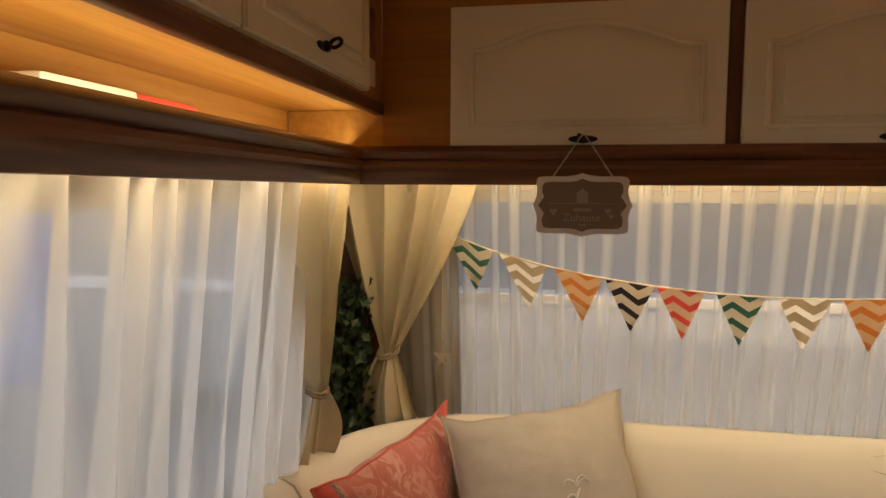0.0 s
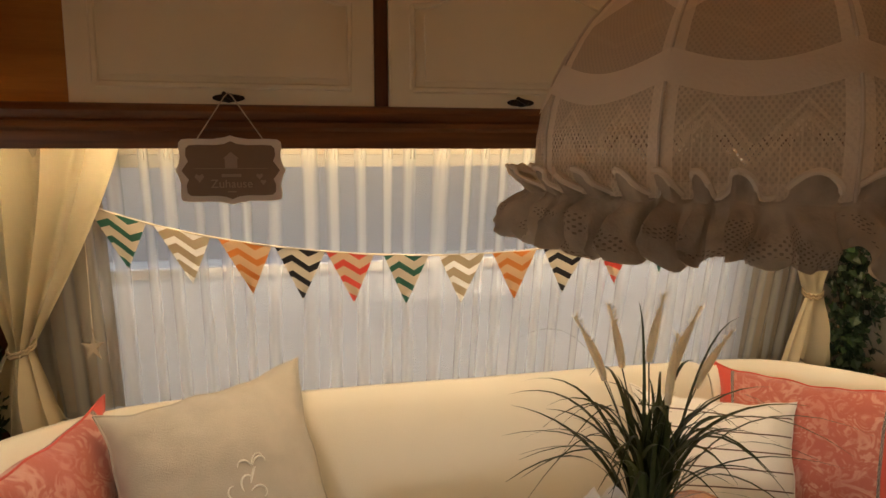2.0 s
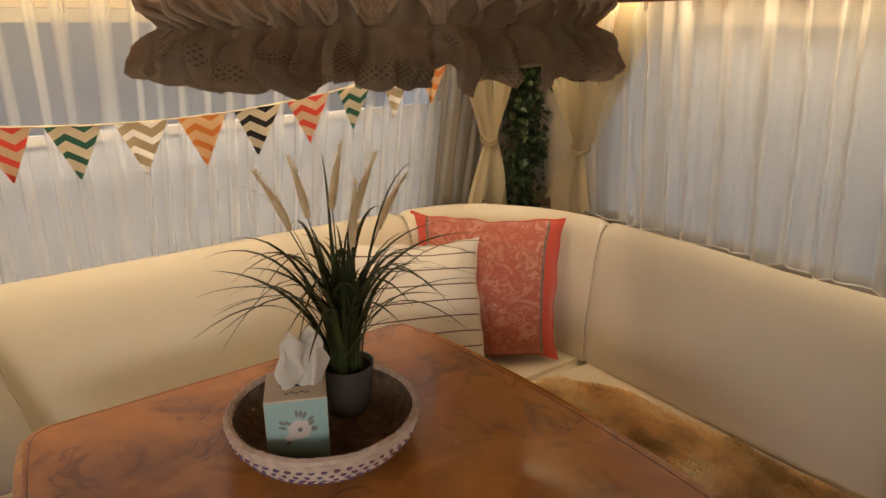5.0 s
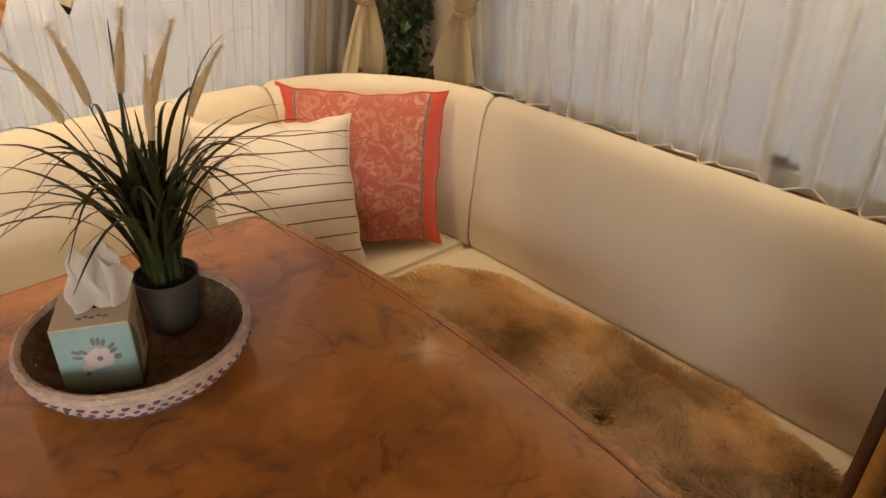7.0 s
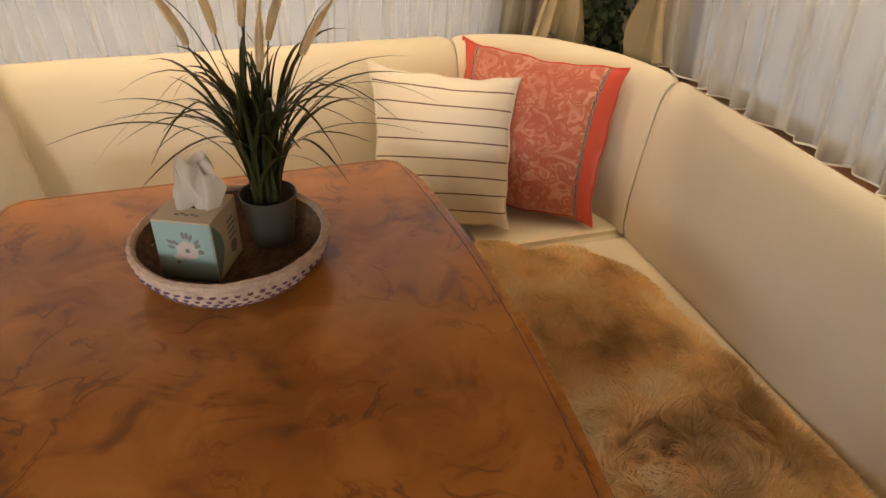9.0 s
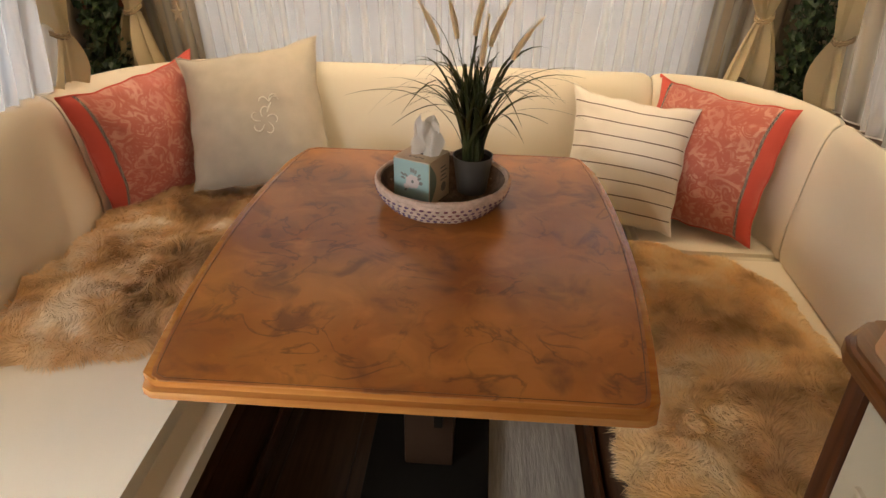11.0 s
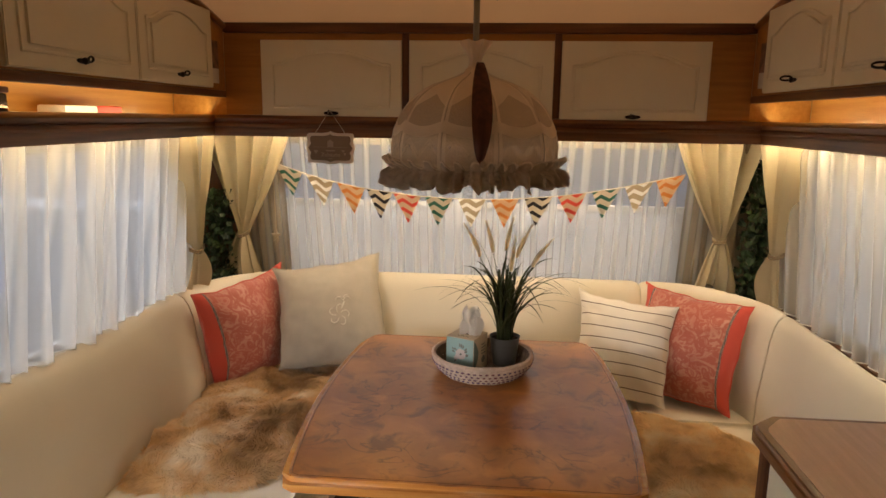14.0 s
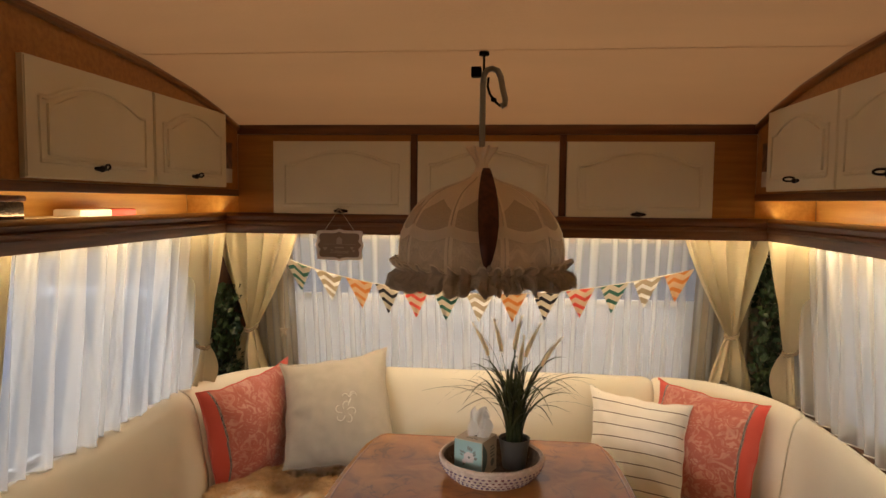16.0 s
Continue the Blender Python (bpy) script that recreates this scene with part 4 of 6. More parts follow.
# ---- bunting ----
def bunting():
    t = thing("bunting", "string of small triangular chevron flags before the rear curtain", "bunting", (0, 0.33, 1.2))

    def zs(x):
        return 1.185 + 0.178 * x * x + (0.08 * x ** 6 if x < 0 else 0)

    def ys(x):
        return 0.298 + (-0.024 * min(1, (x / 0.78) ** 4) if x > 0 else -0.022 * min(1, (x / 0.78) ** 6))
    bm = bmesh.new()
    tube(bm, [(x, ys(x), zs(x)) for x in [-0.78 + i * 0.03 for i in range(53)]], 0.0022, 6)
    part("cord", bm, M_string, t)
    order = ["green", "tan", "orange", "black", "red", "green", "tan", "orange", "black", "red", "green", "tan", "orange"]
    rng = random.Random(5)
    for i, c in enumerate(order):
        x = (i - 6) * 0.1315 + (0.047, 0.041, 0.037, 0.021, 0.003, 0, 0, 0, 0, 0, 0, -0.008, -0.024)[i]
        tw, sk = rng.uniform(-0.22, 0.22), rng.uniform(-0.006, 0.006)
        w, h = 0.110, 0.114
        if i == 0:
            tw = 0.05
        sl = (zs(x + 0.01) - zs(x - 0.01)) / 0.02

        def at(u, v):
            half = (1 - v) * w / 2 + 0.0006
            a = (u - 0.5) * 2 * half
            y = ys(x) - 0.001 + a * math.sin(tw) + 0.004 * math.sin(u * 5 + i) * v - 0.001
            return (x + a * math.cos(tw) + v * (sk - sl * 0.04), y, zs(x) + a * sl - v * h)

        bm = bmesh.new()
        lay = bm.loops.layers.uv.verify()
        n = 8
        rows = [[bm.verts.new(at(p / n, q / n)) for p in range(n + 1)] for q in range(n + 1)]
        for q in range(n):
            for p in range(n):
                f = bm.faces.new((rows[q][p], rows[q][p + 1], rows[q + 1][p + 1], rows[q + 1][p]))
                for lp, (pp, qq) in zip(f.loops, ((p, q), (p + 1, q), (p + 1, q + 1), (p, q + 1))):
                    lp[lay].uv = (0.5 + (pp / n - 0.5) * (1 - qq / n), qq / n)
        bmesh.ops.solidify(bm, geom=bm.faces[:], thickness=0.0008)
        part("flag", bm, FLAGS[c], t, {"green": "green chevron cloth flag", "tan": "tan and white chevron cloth flag", "orange": "orange chevron cloth flag", "black": "black and cream chevron cloth flag", "red": "coral chevron cloth flag"}[c])


bunting()


# ---- benches ----
HX, YJ = 0.995, 0.25


def plan_path(kind):
    """U of the backrests: side to rear with rounded corners."""
    r = 0.34
    pts = []
    if kind == "rear":
        for i in range(25):
            x = lerp(CX - 0.658, CX + 0.658, i / 24)
            pts.append((x, YJ, 0, 1))
    elif kind in ("right", "left"):
        s = 1 if kind == "right" else -1
        for i in range(25):
            pts.append((CX + s * HX, lerp(-0.086, -1.33, i / 24), s, 0))
    else:
        s = 1 if kind == "corner_right" else -1
        pts.append((CX + s * 0.659, YJ, 0, 1))
        for i in range(41):
            a = i / 40 * math.pi / 2
            pts.append((CX + s * (HX - r + r * math.sin(a)), YJ - r + r * math.cos(a), s * math.sin(a), math.cos(a)))
        pts.append((CX + s * HX, -0.085, s, 0))
    return pts


BACK = [(0.0, 0.445), (-0.012, 0.47), (-0.010, 0.56), (0.012, 0.68), (0.030, 0.775), (0.046, 0.825), (0.064, 0.852), (0.088, 0.865), (0.112, 0.860), (0.130, 0.842), (0.138, 0.80), (0.138, 0.445)]


def backrest(kind, label):
    p = plan_path(kind)
    t = thing("back_cushion", label, "cushion", (p[len(p) // 2][0], p[len(p) // 2][1], 0.445))
    n = len(p)
    bm = bmesh.new()
    rings = []
    run = [0.0]
    for q0, q1 in zip(p, p[1:]):
        run.append(run[-1] + math.dist(q0[:2], q1[:2]))
    R0 = 0.030 if kind.startswith("corner") else 0.045
    stops = sorted(set([0.0] + [R0 * k for k in (0.03, 0.12, 0.28, 0.5, 0.75, 1.0)] + [run[-1] - R0 * k for k in (0.0, 0.03, 0.12, 0.28, 0.5, 0.75, 1.0)] + [d0 for d0 in run if R0 < d0 < run[-1] - R0]))
    rows = []
    for d0 in stops:
        j = max(0, min(n - 2, next((i for i in range(n) if run[i] > d0), n - 1) - 1))
        k = (d0 - run[j]) / (run[j + 1] - run[j])
        rows.append(tuple(lerp(a0, b0, k) for a0, b0 in zip(p[j], p[j + 1])) + (min(d0, run[-1] - d0),))
    for i, (x, y, nx, ny, near) in enumerate(rows):
        q = 1 - math.sqrt(max(0.0, 1 - (1 - min(1.0, near / R0)) ** 2))
        prof = []
        for d0, z0 in BACK:
            up = min(1.0, abs(z0 - 0.655) / 0.16) * (1 if z0 > 0.655 else 0.25)
            prof.append((d0 + (0.064 - d0) / 0.075 * R0 * 0.34 * q, z0 - math.copysign(up * R0 * 0.8 * q, z0 - 0.655)))
        e = 1 - 0.35 * max(0.0, nx)
        w = 0.0035 * noise.noise(Vector((x * 4, y * 4, 1.0)))
        rings.append([bm.verts.new((x + nx * (d * e + w), y + ny * (d * e + w), z + w * (z > 0.6) + 0.003 * noise.noise(Vector((x * 7, y * 7, z * 5))))) for d, z in prof])
    m = len(BACK)
    for a, b in zip(rings, rings[1:]):
        for k in range(m):
            bm.faces.new((a[k], a[(k + 1) % m], b[(k + 1) % m], b[k]))
    bm.faces.new(rings[0])
    bm.faces.new(rings[-1])
    part("cover", bm, M_sofa, t)


backrest("rear", "long cream upholstered back cushion under the rear window")
backrest("corner_left", "curved cream upholstered corner back cushion behind the coral pillow")
backrest("corner_right", "curved cream upholstered corner back cushion behind the striped pillow")
backrest("left", "long cream upholstered back cushion under the side window curtain")
backrest("right", "long cream upholstered back cushion beside the kitchen counter")


def seat(label, outline, z0=0.335, z1=0.452, bevel=0.022):
    cx, cy = sum(p[0] for p in outline) / len(outline), sum(p[1] for p in outline) / len(outline)
    t = thing("seat_cushion", label, "cushion", (cx, cy, z0))
    bm = prism(bmesh.new(), outline, lambda a, b, d: (a, b, d), z0, z1, bevel)
    part("cover", bm, M_sofa, t)


XSL, XSR = -0.368, 0.50
seat("long cream bench seat cushion with a mottled sheepskin on it", [(CX - HX - 0.09, -1.33), (XSL, -1.33), (XSL, -0.088), (CX - HX - 0.09, -0.088)], bevel=0.068)
seat("cream bench seat cushion beside the counter under a golden sheepskin", [(XSR, -1.128), (CX + HX + 0.035, -1.128), (CX + HX + 0.035, -0.088), (XSR, -0.088)])
def arc_of(s):
    return [(CX + s * (HX - 0.34 + 0.375 * math.sin(a)), YJ - 0.34 + 0.375 * math.cos(a)) for a in [i / 12 * math.pi / 2 for i in range(13)]]


seat("cream rear seat cushion under the window", [(0.62, -0.088), (0.62, YJ + 0.034)] + arc_of(-1))
seat("cream rounded corner seat cushion under the striped pillow", [(0.624, -0.086), (0.624, YJ + 0.034)] + arc_of(1))


def bench_box(label, lo, hi, face):
    t = thing("bench_base", label, "bench", ((lo[0] + hi[0]) / 2, (lo[1] + hi[1]) / 2, 0))
    part("body", boxed(lo, hi), M_bench, t, "dark wooden bench front")
    if face:
        x, s = face
        part("top_rail", boxed((x - 0.012 * s, lo[1], hi[2] - 0.035), (x, hi[1], hi[2] + 0.012), 0.004), M_bench, t, "dark wooden rail under the cushion")
        part("foot_rail", boxed((x - 0.012 * s, lo[1], 0.0), (x, hi[1], 0.07), 0.004), M_bench, t, "dark wooden foot rail")


bench_box("dark wooden bench base under the long seat cushion", (CX - HX - 0.13, -1.33, 0.0), (-0.39, 0.45, 0.333), (-0.378, -1))
bench_box("dark wooden bench base under the seat beside the counter", (0.52, -1.128, 0.0), (CX + HX + 0.13, 0.45, 0.333), (0.508, 1))
bench_box("dark wooden rear bench base between the side benches", (-0.388, -0.01, 0.0), (0.518, 0.45, 0.333), None)
structure("pavement", boxed((CX - 1.16, YJ + 0.14, 0.335), (CX + 1.16, 0.455, 0.80)), M_wall, "boxed ledge behind the rear back cushion", "ledge")
bpy.data.objects["pavement"].name = "trim_ledge"
for s in (-1, 1):
    structure("trim", boxed((CX + s * 1.135, -1.33, 0.335), (CX + s * 1.188, 0.25, 0.82)), M_trim_y, "dark wooden ledge under the side window curtain", "ledge")
rug = thing("rug", "grey ribbed woven floor runner beside the table column", "rug", (0.3, -1.0, 0.0))
part("weave", boxed((0.080, -2.6, 0.001), (0.470, -0.03, 0.009), 0.003), M_rug, rug)


# ---- pillows ----
def pillow(name, label, tl, tr, br, bl, thick, mat, back_mat=None, pinch=0.12):
    tl, tr, br, bl = (Vector(p) for p in (tl, tr, br, bl))
    low = min(p.z for p in (br, bl))
    t = thing(name, label, "pillow", ((br + bl) / 2).to_tuple()[:2] + (low,))
    nrm = ((tr - tl).cross(bl - tl)).normalized()
    n = 44

    def at(u, v, side):
        e = 0.035
        uu = u + pinch * 0.5 * (0.5 - u) * (1 - (2 * v - 1) ** 2) * 1.0
        vv = v + pinch * 0.5 * (0.5 - v) * (1 - (2 * u - 1) ** 2) * 1.0
        p = tl.lerp(tr, uu).lerp(bl.lerp(br, uu), vv)
        k = (2 * u - 1) ** 2 * (2 * v - 1) ** 2
        rim = max(abs(2 * u - 1), abs(2 * v - 1)) ** 6
        p = p + (p - (tl + tr + br + bl) / 4) * (0.045 * k ** 3 + rim * (0.014 * math.sin(u * 13 + v * 9 + tl.x * 5) + 0.010 * math.sin(u * 29 - v * 23 + tl.y * 7)))
        f = max(0.0, (1 - (2 * u - 1) ** 2) * (1 - (2 * v - 1) ** 2)) ** 0.52
        crease = 0.0
        for cu, cv, ca, cl in ((0.08, 0.92, 2.4, 0.30), (0.92, 0.92, 0.8, 0.34), (0.5, 0.98, 1.5, 0.26), (0.06, 0.1, 3.9, 0.26), (0.93, 0.12, 5.4, 0.28), (0.30, 0.97, 1.9, 0.22), (0.02, 0.5, 3.2, 0.2)):
            du, dv = u - cu, v - cv
            ang = math.atan2(dv, -du) + tl.x * 3
            dist = math.hypot(du, dv) / cl
            crease += 0.0060 * math.sin(ang * 5 + cu * 9) * dist * math.exp(-dist * dist * 1.6)
        wob = crease * min(1, f * 2) + (0.006 * noise.noise(Vector((u * 5 + tl.x * 9, v * 5, side))) + 0.003 * noise.noise(Vector((u * 9, v * 3 + tl.x * 7, side))) + 0.002 * noise.noise(Vector((u * 3 + v * 9, v * 11 - u * 5, tl.x)))) * min(1, f * 3)
        return p + nrm * (side * thick / 2 * f + wob)
    bm = bmesh.new()
    lay = bm.loops.layers.uv.verify()
    edge = {}
    for side in (1, -1):
        rows = []
        for j in range(n + 1):
            row = []
            for i in range(n + 1):
                border = i in (0, n) or j in (0, n)
                if border and (i, j) in edge:
                    row.append(edge[i, j])
                    continue
                v = bm.verts.new(at(i / n, j / n, side))
                if border:
                    edge[i, j] = v
                row.append(v)
            rows.append(row)
        for j in range(n):
            for i in range(n):
                q = (rows[j][i], rows[j][i + 1], rows[j + 1][i + 1], rows[j + 1][i])
                f = bm.faces.new(q if side > 0 else q[::-1])
                for lp in f.loops:
                    k = q.index(lp.vert)
                    a, b = ((i, j), (i + 1, j), (i + 1, j + 1), (i, j + 1))[k]
                    lp[lay].uv = (a / n, 1 - b / n)
    part("cover", bm, mat, t)
    bm = bmesh.new()
    path = [at(i / n, 0, 0) for i in range(n)] + [at(1, i / n, 0) for i in range(n)] + [at(1 - i / n, 1, 0) for i in range(n)] + [at(0, 1 - i / n, 0) for i in range(n + 1)]
    tube(bm, path, 0.0028, 6, caps=False)
    part("seam", bm, mat, t)
    return t, at, nrm


pillow("pillow", "coral paisley pillow with plain red end bands against the corner cushion", (0.717, 0.318, 0.855), (1.016, 0.008, 0.855), (0.945, -0.050, 0.478), (0.625, 0.165, 0.466), 0.17, M_paisley)
pillow("pillow", "white pillow with thin brown stripes leaning on the coral pillow", (0.449, 0.270, 0.828), (0.779, 0.105, 0.815), (0.728, -0.015, 0.478), (0.412, 0.080, 0.470), 0.18, M_striped)
pillow("pillow", "coral paisley pillow with red end bands beside the linen pillow", (-0.955, -0.165, 0.868), (-0.808, 0.325, 0.880), (-0.745, 0.170, 0.470), (-0.935, -0.070, 0.470), 0.17, M_paisley)
gp, gat, gn = pillow("pillow", "grey beige linen pillow with white embroidered scroll on the rear cushion", (-0.778, 0.200, 0.886), (-0.391, 0.342, 0.938), (-0.290, 0.090, 0.535), (-0.705, 0.000, 0.550), 0.19, M_linen)


def embroidery():
    def curl(u, v, ang, r, turn):
        pts = []
        for i in range(13):
            k = i / 12
            a = ang + turn * 3.3 * k ** 1.6
            u += math.cos(a) * r / 12
            v += math.sin(a) * r / 12
            p, q = gat(u, v, -1), gat(u, v, 1)
            pts.append(p + (p - q).normalized() * 0.0014)
        return pts
    def stitch(pts, r):
        bm = bmesh.new()
        tube(bm, pts, r, 6, lambda k: 0.45 + 0.75 * math.sin(k * math.pi) ** 0.7)
        part("embroidered_curl", bm, M_white_emb, gp, "white embroidered curl")
    for i in range(5):
        a = i * math.tau / 5 + 0.5
        stitch(curl(0.56 + 0.018 * math.cos(a), 0.57 + 0.018 * math.sin(a), a, 0.13, 1), 0.0019)
    for a, tn in ((-1.57, 1), (-1.2, 1), (-1.95, -1)):
        stitch(curl(0.61, 0.445, a, 0.10, tn * 0.8), 0.0018)
    stitch(curl(0.585, 0.52, -1.2, 0.08, 0.1), 0.0024)


embroidery()


# ---- sheepskins ----
def sheepskin(name_label, centre, rx, ry, mat, seed, drop=None, count=34000, hair=0.024, slant=0.0, loft=0.030):
    rng = random.Random(seed)
    t = thing("sheepskin", name_label, "sheepskin", (centre[0], centre[1], 0.453))

    def radius(a):
        c, s = abs(math.cos(a)), abs(math.sin(a))
        base = (c ** 3.2 + s ** 3.2) ** (-1 / 3.2)
        return base * (1 + 0.05 * math.sin(3 * a + seed) + 0.035 * math.sin(5 * a + 2 * seed) + 0.015 * math.sin(13 * a))

    def place(a, r):
        k = r * radius(a)
        x, y = centre[0] + rx * k * math.cos(a), centre[1] + ry * k * math.sin(a)
        y -= slant * (x - centre[0]) * (math.sin(a) < 0) * -1 * k
        z = 0.458 + loft * (1 - r ** 7) + (0.012 + 0.3 * loft) * noise.noise(Vector((x * 8, y * 8, seed))) * (1 - r ** 8) + 0.012 * noise.noise(Vector((x * 22, y * 22, seed)))
        if drop and (x - drop[0]) * drop[1] > 0:
            o = abs(x - drop[0])
            x = drop[0] + drop[1] * min(o, 0.03 + o * 0.15)
            z -= max(0.0, o - 0.01) * 0.95
        return Vector((x, y, z))
    bm = sheet(lambda u, v: place(u * math.tau, v), 72, 20, close_u=True)
    part("hide", bm, mat, t)
    bm = bmesh.new()
    verts, faces = [], []
    for k in range(count):
        a, r = rng.uniform(0, math.tau), math.sqrt(rng.random())
        p = place(a, r)
        w = noise.noise(Vector((p.x * 11, p.y * 11, seed + 3.0))) * 5.5 + seed
        lean = Vector((math.cos(w), math.sin(w), 0)) * 0.7 + Vector((math.cos(a), math.sin(a), 0)) * (0.9 if r > 0.9 else 0.1)
        d = (lean + Vector((rng.uniform(-0.3, 0.3), rng.uniform(-0.3, 0.3), 0.6 if r < 0.93 else 0.1))).normalized()
        side = d.cross(Vector((rng.uniform(-1, 1), rng.uniform(-1, 1), 0.4))).normalized() * 0.0014
        h = hair * rng.uniform(0.6, 1.15)
        mid = p + d * h * 0.55
        tip = p + d * h * 0.95 + Vector((d.x, d.y, -0.6)) * h * 0.25
        i = len(verts)
        verts += [p - side, p + side, mid + side * 0.8, mid - side * 0.8, tip]
        faces += [(i, i + 1, i + 2, i + 3), (i + 3, i + 2, i + 4)]
    bm.free()
    me = bpy.data.meshes.new("fleece")
    base = base_of(t)
    me.from_pydata([v - base for v in verts], [], faces)
    me.materials.append(mat)
    me.polygons.foreach_set("use_smooth", [True] * len(me.polygons))
    ob = new("fleece", me)
    ob.parent = t
    tagged(ob, kind="stuff")


sheepskin("mottled tan and brown sheepskin lying across the long bench seat", (-0.665, -0.232), 0.325, 0.468, M_fur_l, 1, None, 52000, 0.026, 0.32, 0.060)
sheepskin("golden tan sheepskin lying over the bench seat beside the counter", (0.712, -0.655), 0.268, 0.575, M_fur_r, 2, (XSR + 0.01, -1), 58000)


# ---- table ----
def table():
    t = thing("table", "polished burl veneer dining table with light wood edge, dark column", "table", (0.055, -0.5, 0.0))

    def outline(off):
        pts = []
        tx, y0, y1 = 0.052, -1.075 + off, -0.035 - off
        for i in range(13):
            k = i / 12
            pts.append((0.437 - off + tx - 0.0 - 0.035 * (2 * k - 1) ** 2 - (0.0 if k > 0 else 0), lerp(y0 + 0.03, y1 - 0.04, k)))
        pts += [(pts[-1][0] - 0.010, y1 - 0.014), (pts[-1][0] - 0.035, y1)]
        right = pts
        near = [(right[0][0] - 0.022, y0 + 0.001), (right[0][0] - 0.006, y0 + 0.010)]
        right = near + right
        left = [(2 * tx - x, y) for x, y in reversed(right)]
        return right + left
    full = outline(0.0)
    bm = bmesh.new()
    a = [bm.verts.new((x, y, 0.680)) for x, y in full]
    b = [bm.verts.new((x, y, 0.7195)) for x, y in full]
    f0, f1 = bm.faces.new(a), bm.faces.new(b)
    n = len(full)
    for i in range(n):
        bm.faces.new((a[i], a[(i + 1) % n], b[(i + 1) % n], b[i]))
    bmesh.ops.bevel(bm, geom=list(f0.edges) + list(f1.edges), offset=0.013, segments=4, affect="EDGES")
    part("edge_band", bm, M_table_edge, t, "polished light wood edge")
    bm = prism(bmesh.new(), outline(0.012), lambda x, y, d: (x, y, d), 0.7180, 0.7215, 0.0008)
    part("tabletop", bm, M_burl, t, "glossy reddish burl veneer top")
    bm = bmesh.new()
    pts = [Vector((x, y, 0.7212)) for x, y in outline(0.018)]
    tube(bm, pts + pts[:1], 0.0011, 5, caps=False)
    part("inlay", bm, M_trim_x, t, "thin dark inlay line")
    part("column", boxed((0.0, -0.58, 0.06), (0.125, -0.42, 0.655), 0.008), M_column, t, "dark brown metal table column")
    part("sleeve", boxed((-0.014, -0.594, 0.30), (0.139, -0.406, 0.62), 0.006), M_column, t, "dark wooden column sleeve")
    part("top_plate", boxed((-0.12, -0.75, 0.656), (0.22, -0.25, 0.6795), 0.004), M_black, t)
    part("foot_plate", boxed((-0.10, -0.72, 0.001), (0.22, -0.28, 0.058), 0.015), M_black, t)
    part("lever", boxed((-0.175, -0.630, 0.318), (0.300, -0.596, 0.345), 0.005), M_black, t, "black cross lever")
    bm = bmesh.new()
    bmesh.ops.create_cone(bm, cap_ends=True, segments=12, radius1=0.016, radius2=0.005, depth=0.03, matrix=Matrix.Translation((0.3145, -0.613, 0.3315)) @ Euler((0, radians(90), 0)).to_matrix().to_4x4())
    part("lever_tip", bm, M_black, t)
    part("bracket", boxed((0.078, -0.622, 0.230), (0.100, -0.596, 0.318), 0.003), M_black, t, "black drop bracket")
    part("latch", boxed((0.000, -0.616, 0.262), (0.070, -0.5945, 0.300), 0.004), M_black, t, "black catch on the column")


table()


# ---- things on the table ----
BX, BY = 0.075, -0.372


def basket():
    t = thing("basket", "shallow woven basket with violet stitching, holding tissue box and plant", "basket", (BX, BY, 0.7225))
    rows = [(0.118, 0.7285), (0.130, 0.739), (0.140, 0.750), (0.147, 0.761), (0.151, 0.772), (0.153, 0.783)]
    prof = [(0.0, 0.723), (0.10, 0.7235), (0.116, 0.727), (0.130, 0.738), (0.145, 0.757), (0.150, 0.782), (0.144, 0.783), (0.138, 0.758), (0.122, 0.741), (0.108, 0.733), (0.0, 0.732)]
    part("bowl", lathe(prof, (BX, BY), 56), M_rope_in, t, "brown woven bowl")
    for i, (r, z) in enumerate(rows):
        bm = bmesh.new()
        n = 96
        pts = [(BX + (r + 0.001 * math.sin(k * 9)) * math.cos(k * math.tau / n), BY + (r + 0.001 * math.sin(k * 9)) * math.sin(k * math.tau / n), z + 0.0008 * math.sin(k * 7 + i)) for k in range(n + 1)]
        tube(bm, pts, 0.0066 if i < 5 else 0.0072, 7, caps=False)
        part("coil", bm, M_rope, t, "cream braided coil" if i < 5 else "cream braided rim")
    for j, (r, z) in enumerate(((0.1325, 0.7335), (0.1425, 0.745), (0.1500, 0.756), (0.1555, 0.7675))):
        bm = bmesh.new()
        n = 54
        for k in range(n):
            a = (k + 0.5 * (j % 2)) * math.tau / n
            rot = Euler((0, 0, a + (0.35 if j % 2 else -0.35))).to_matrix().to_4x4()
            ball(bm, (BX + r * math.cos(a), BY + r * math.sin(a), z), (0.0030, 0.0058, 0.0036), 6, 4, rot)
        part("stitching", bm, M_stitch, t, "violet and red stitches", kind="stuff")
    bm = bmesh.new()
    rng = random.Random(4)
    for k in range(160):
        a, r = rng.uniform(0, math.tau), 0.105 * math.sqrt(rng.random())
        ball(bm, (BX + r * math.cos(a), BY + r * math.sin(a), 0.7325), (0.006, 0.004, 0.0022), 5, 3, Euler((0, 0, a)).to_matrix().to_4x4())
    part("weave", bm, M_rope_in, t, kind="stuff")


basket()


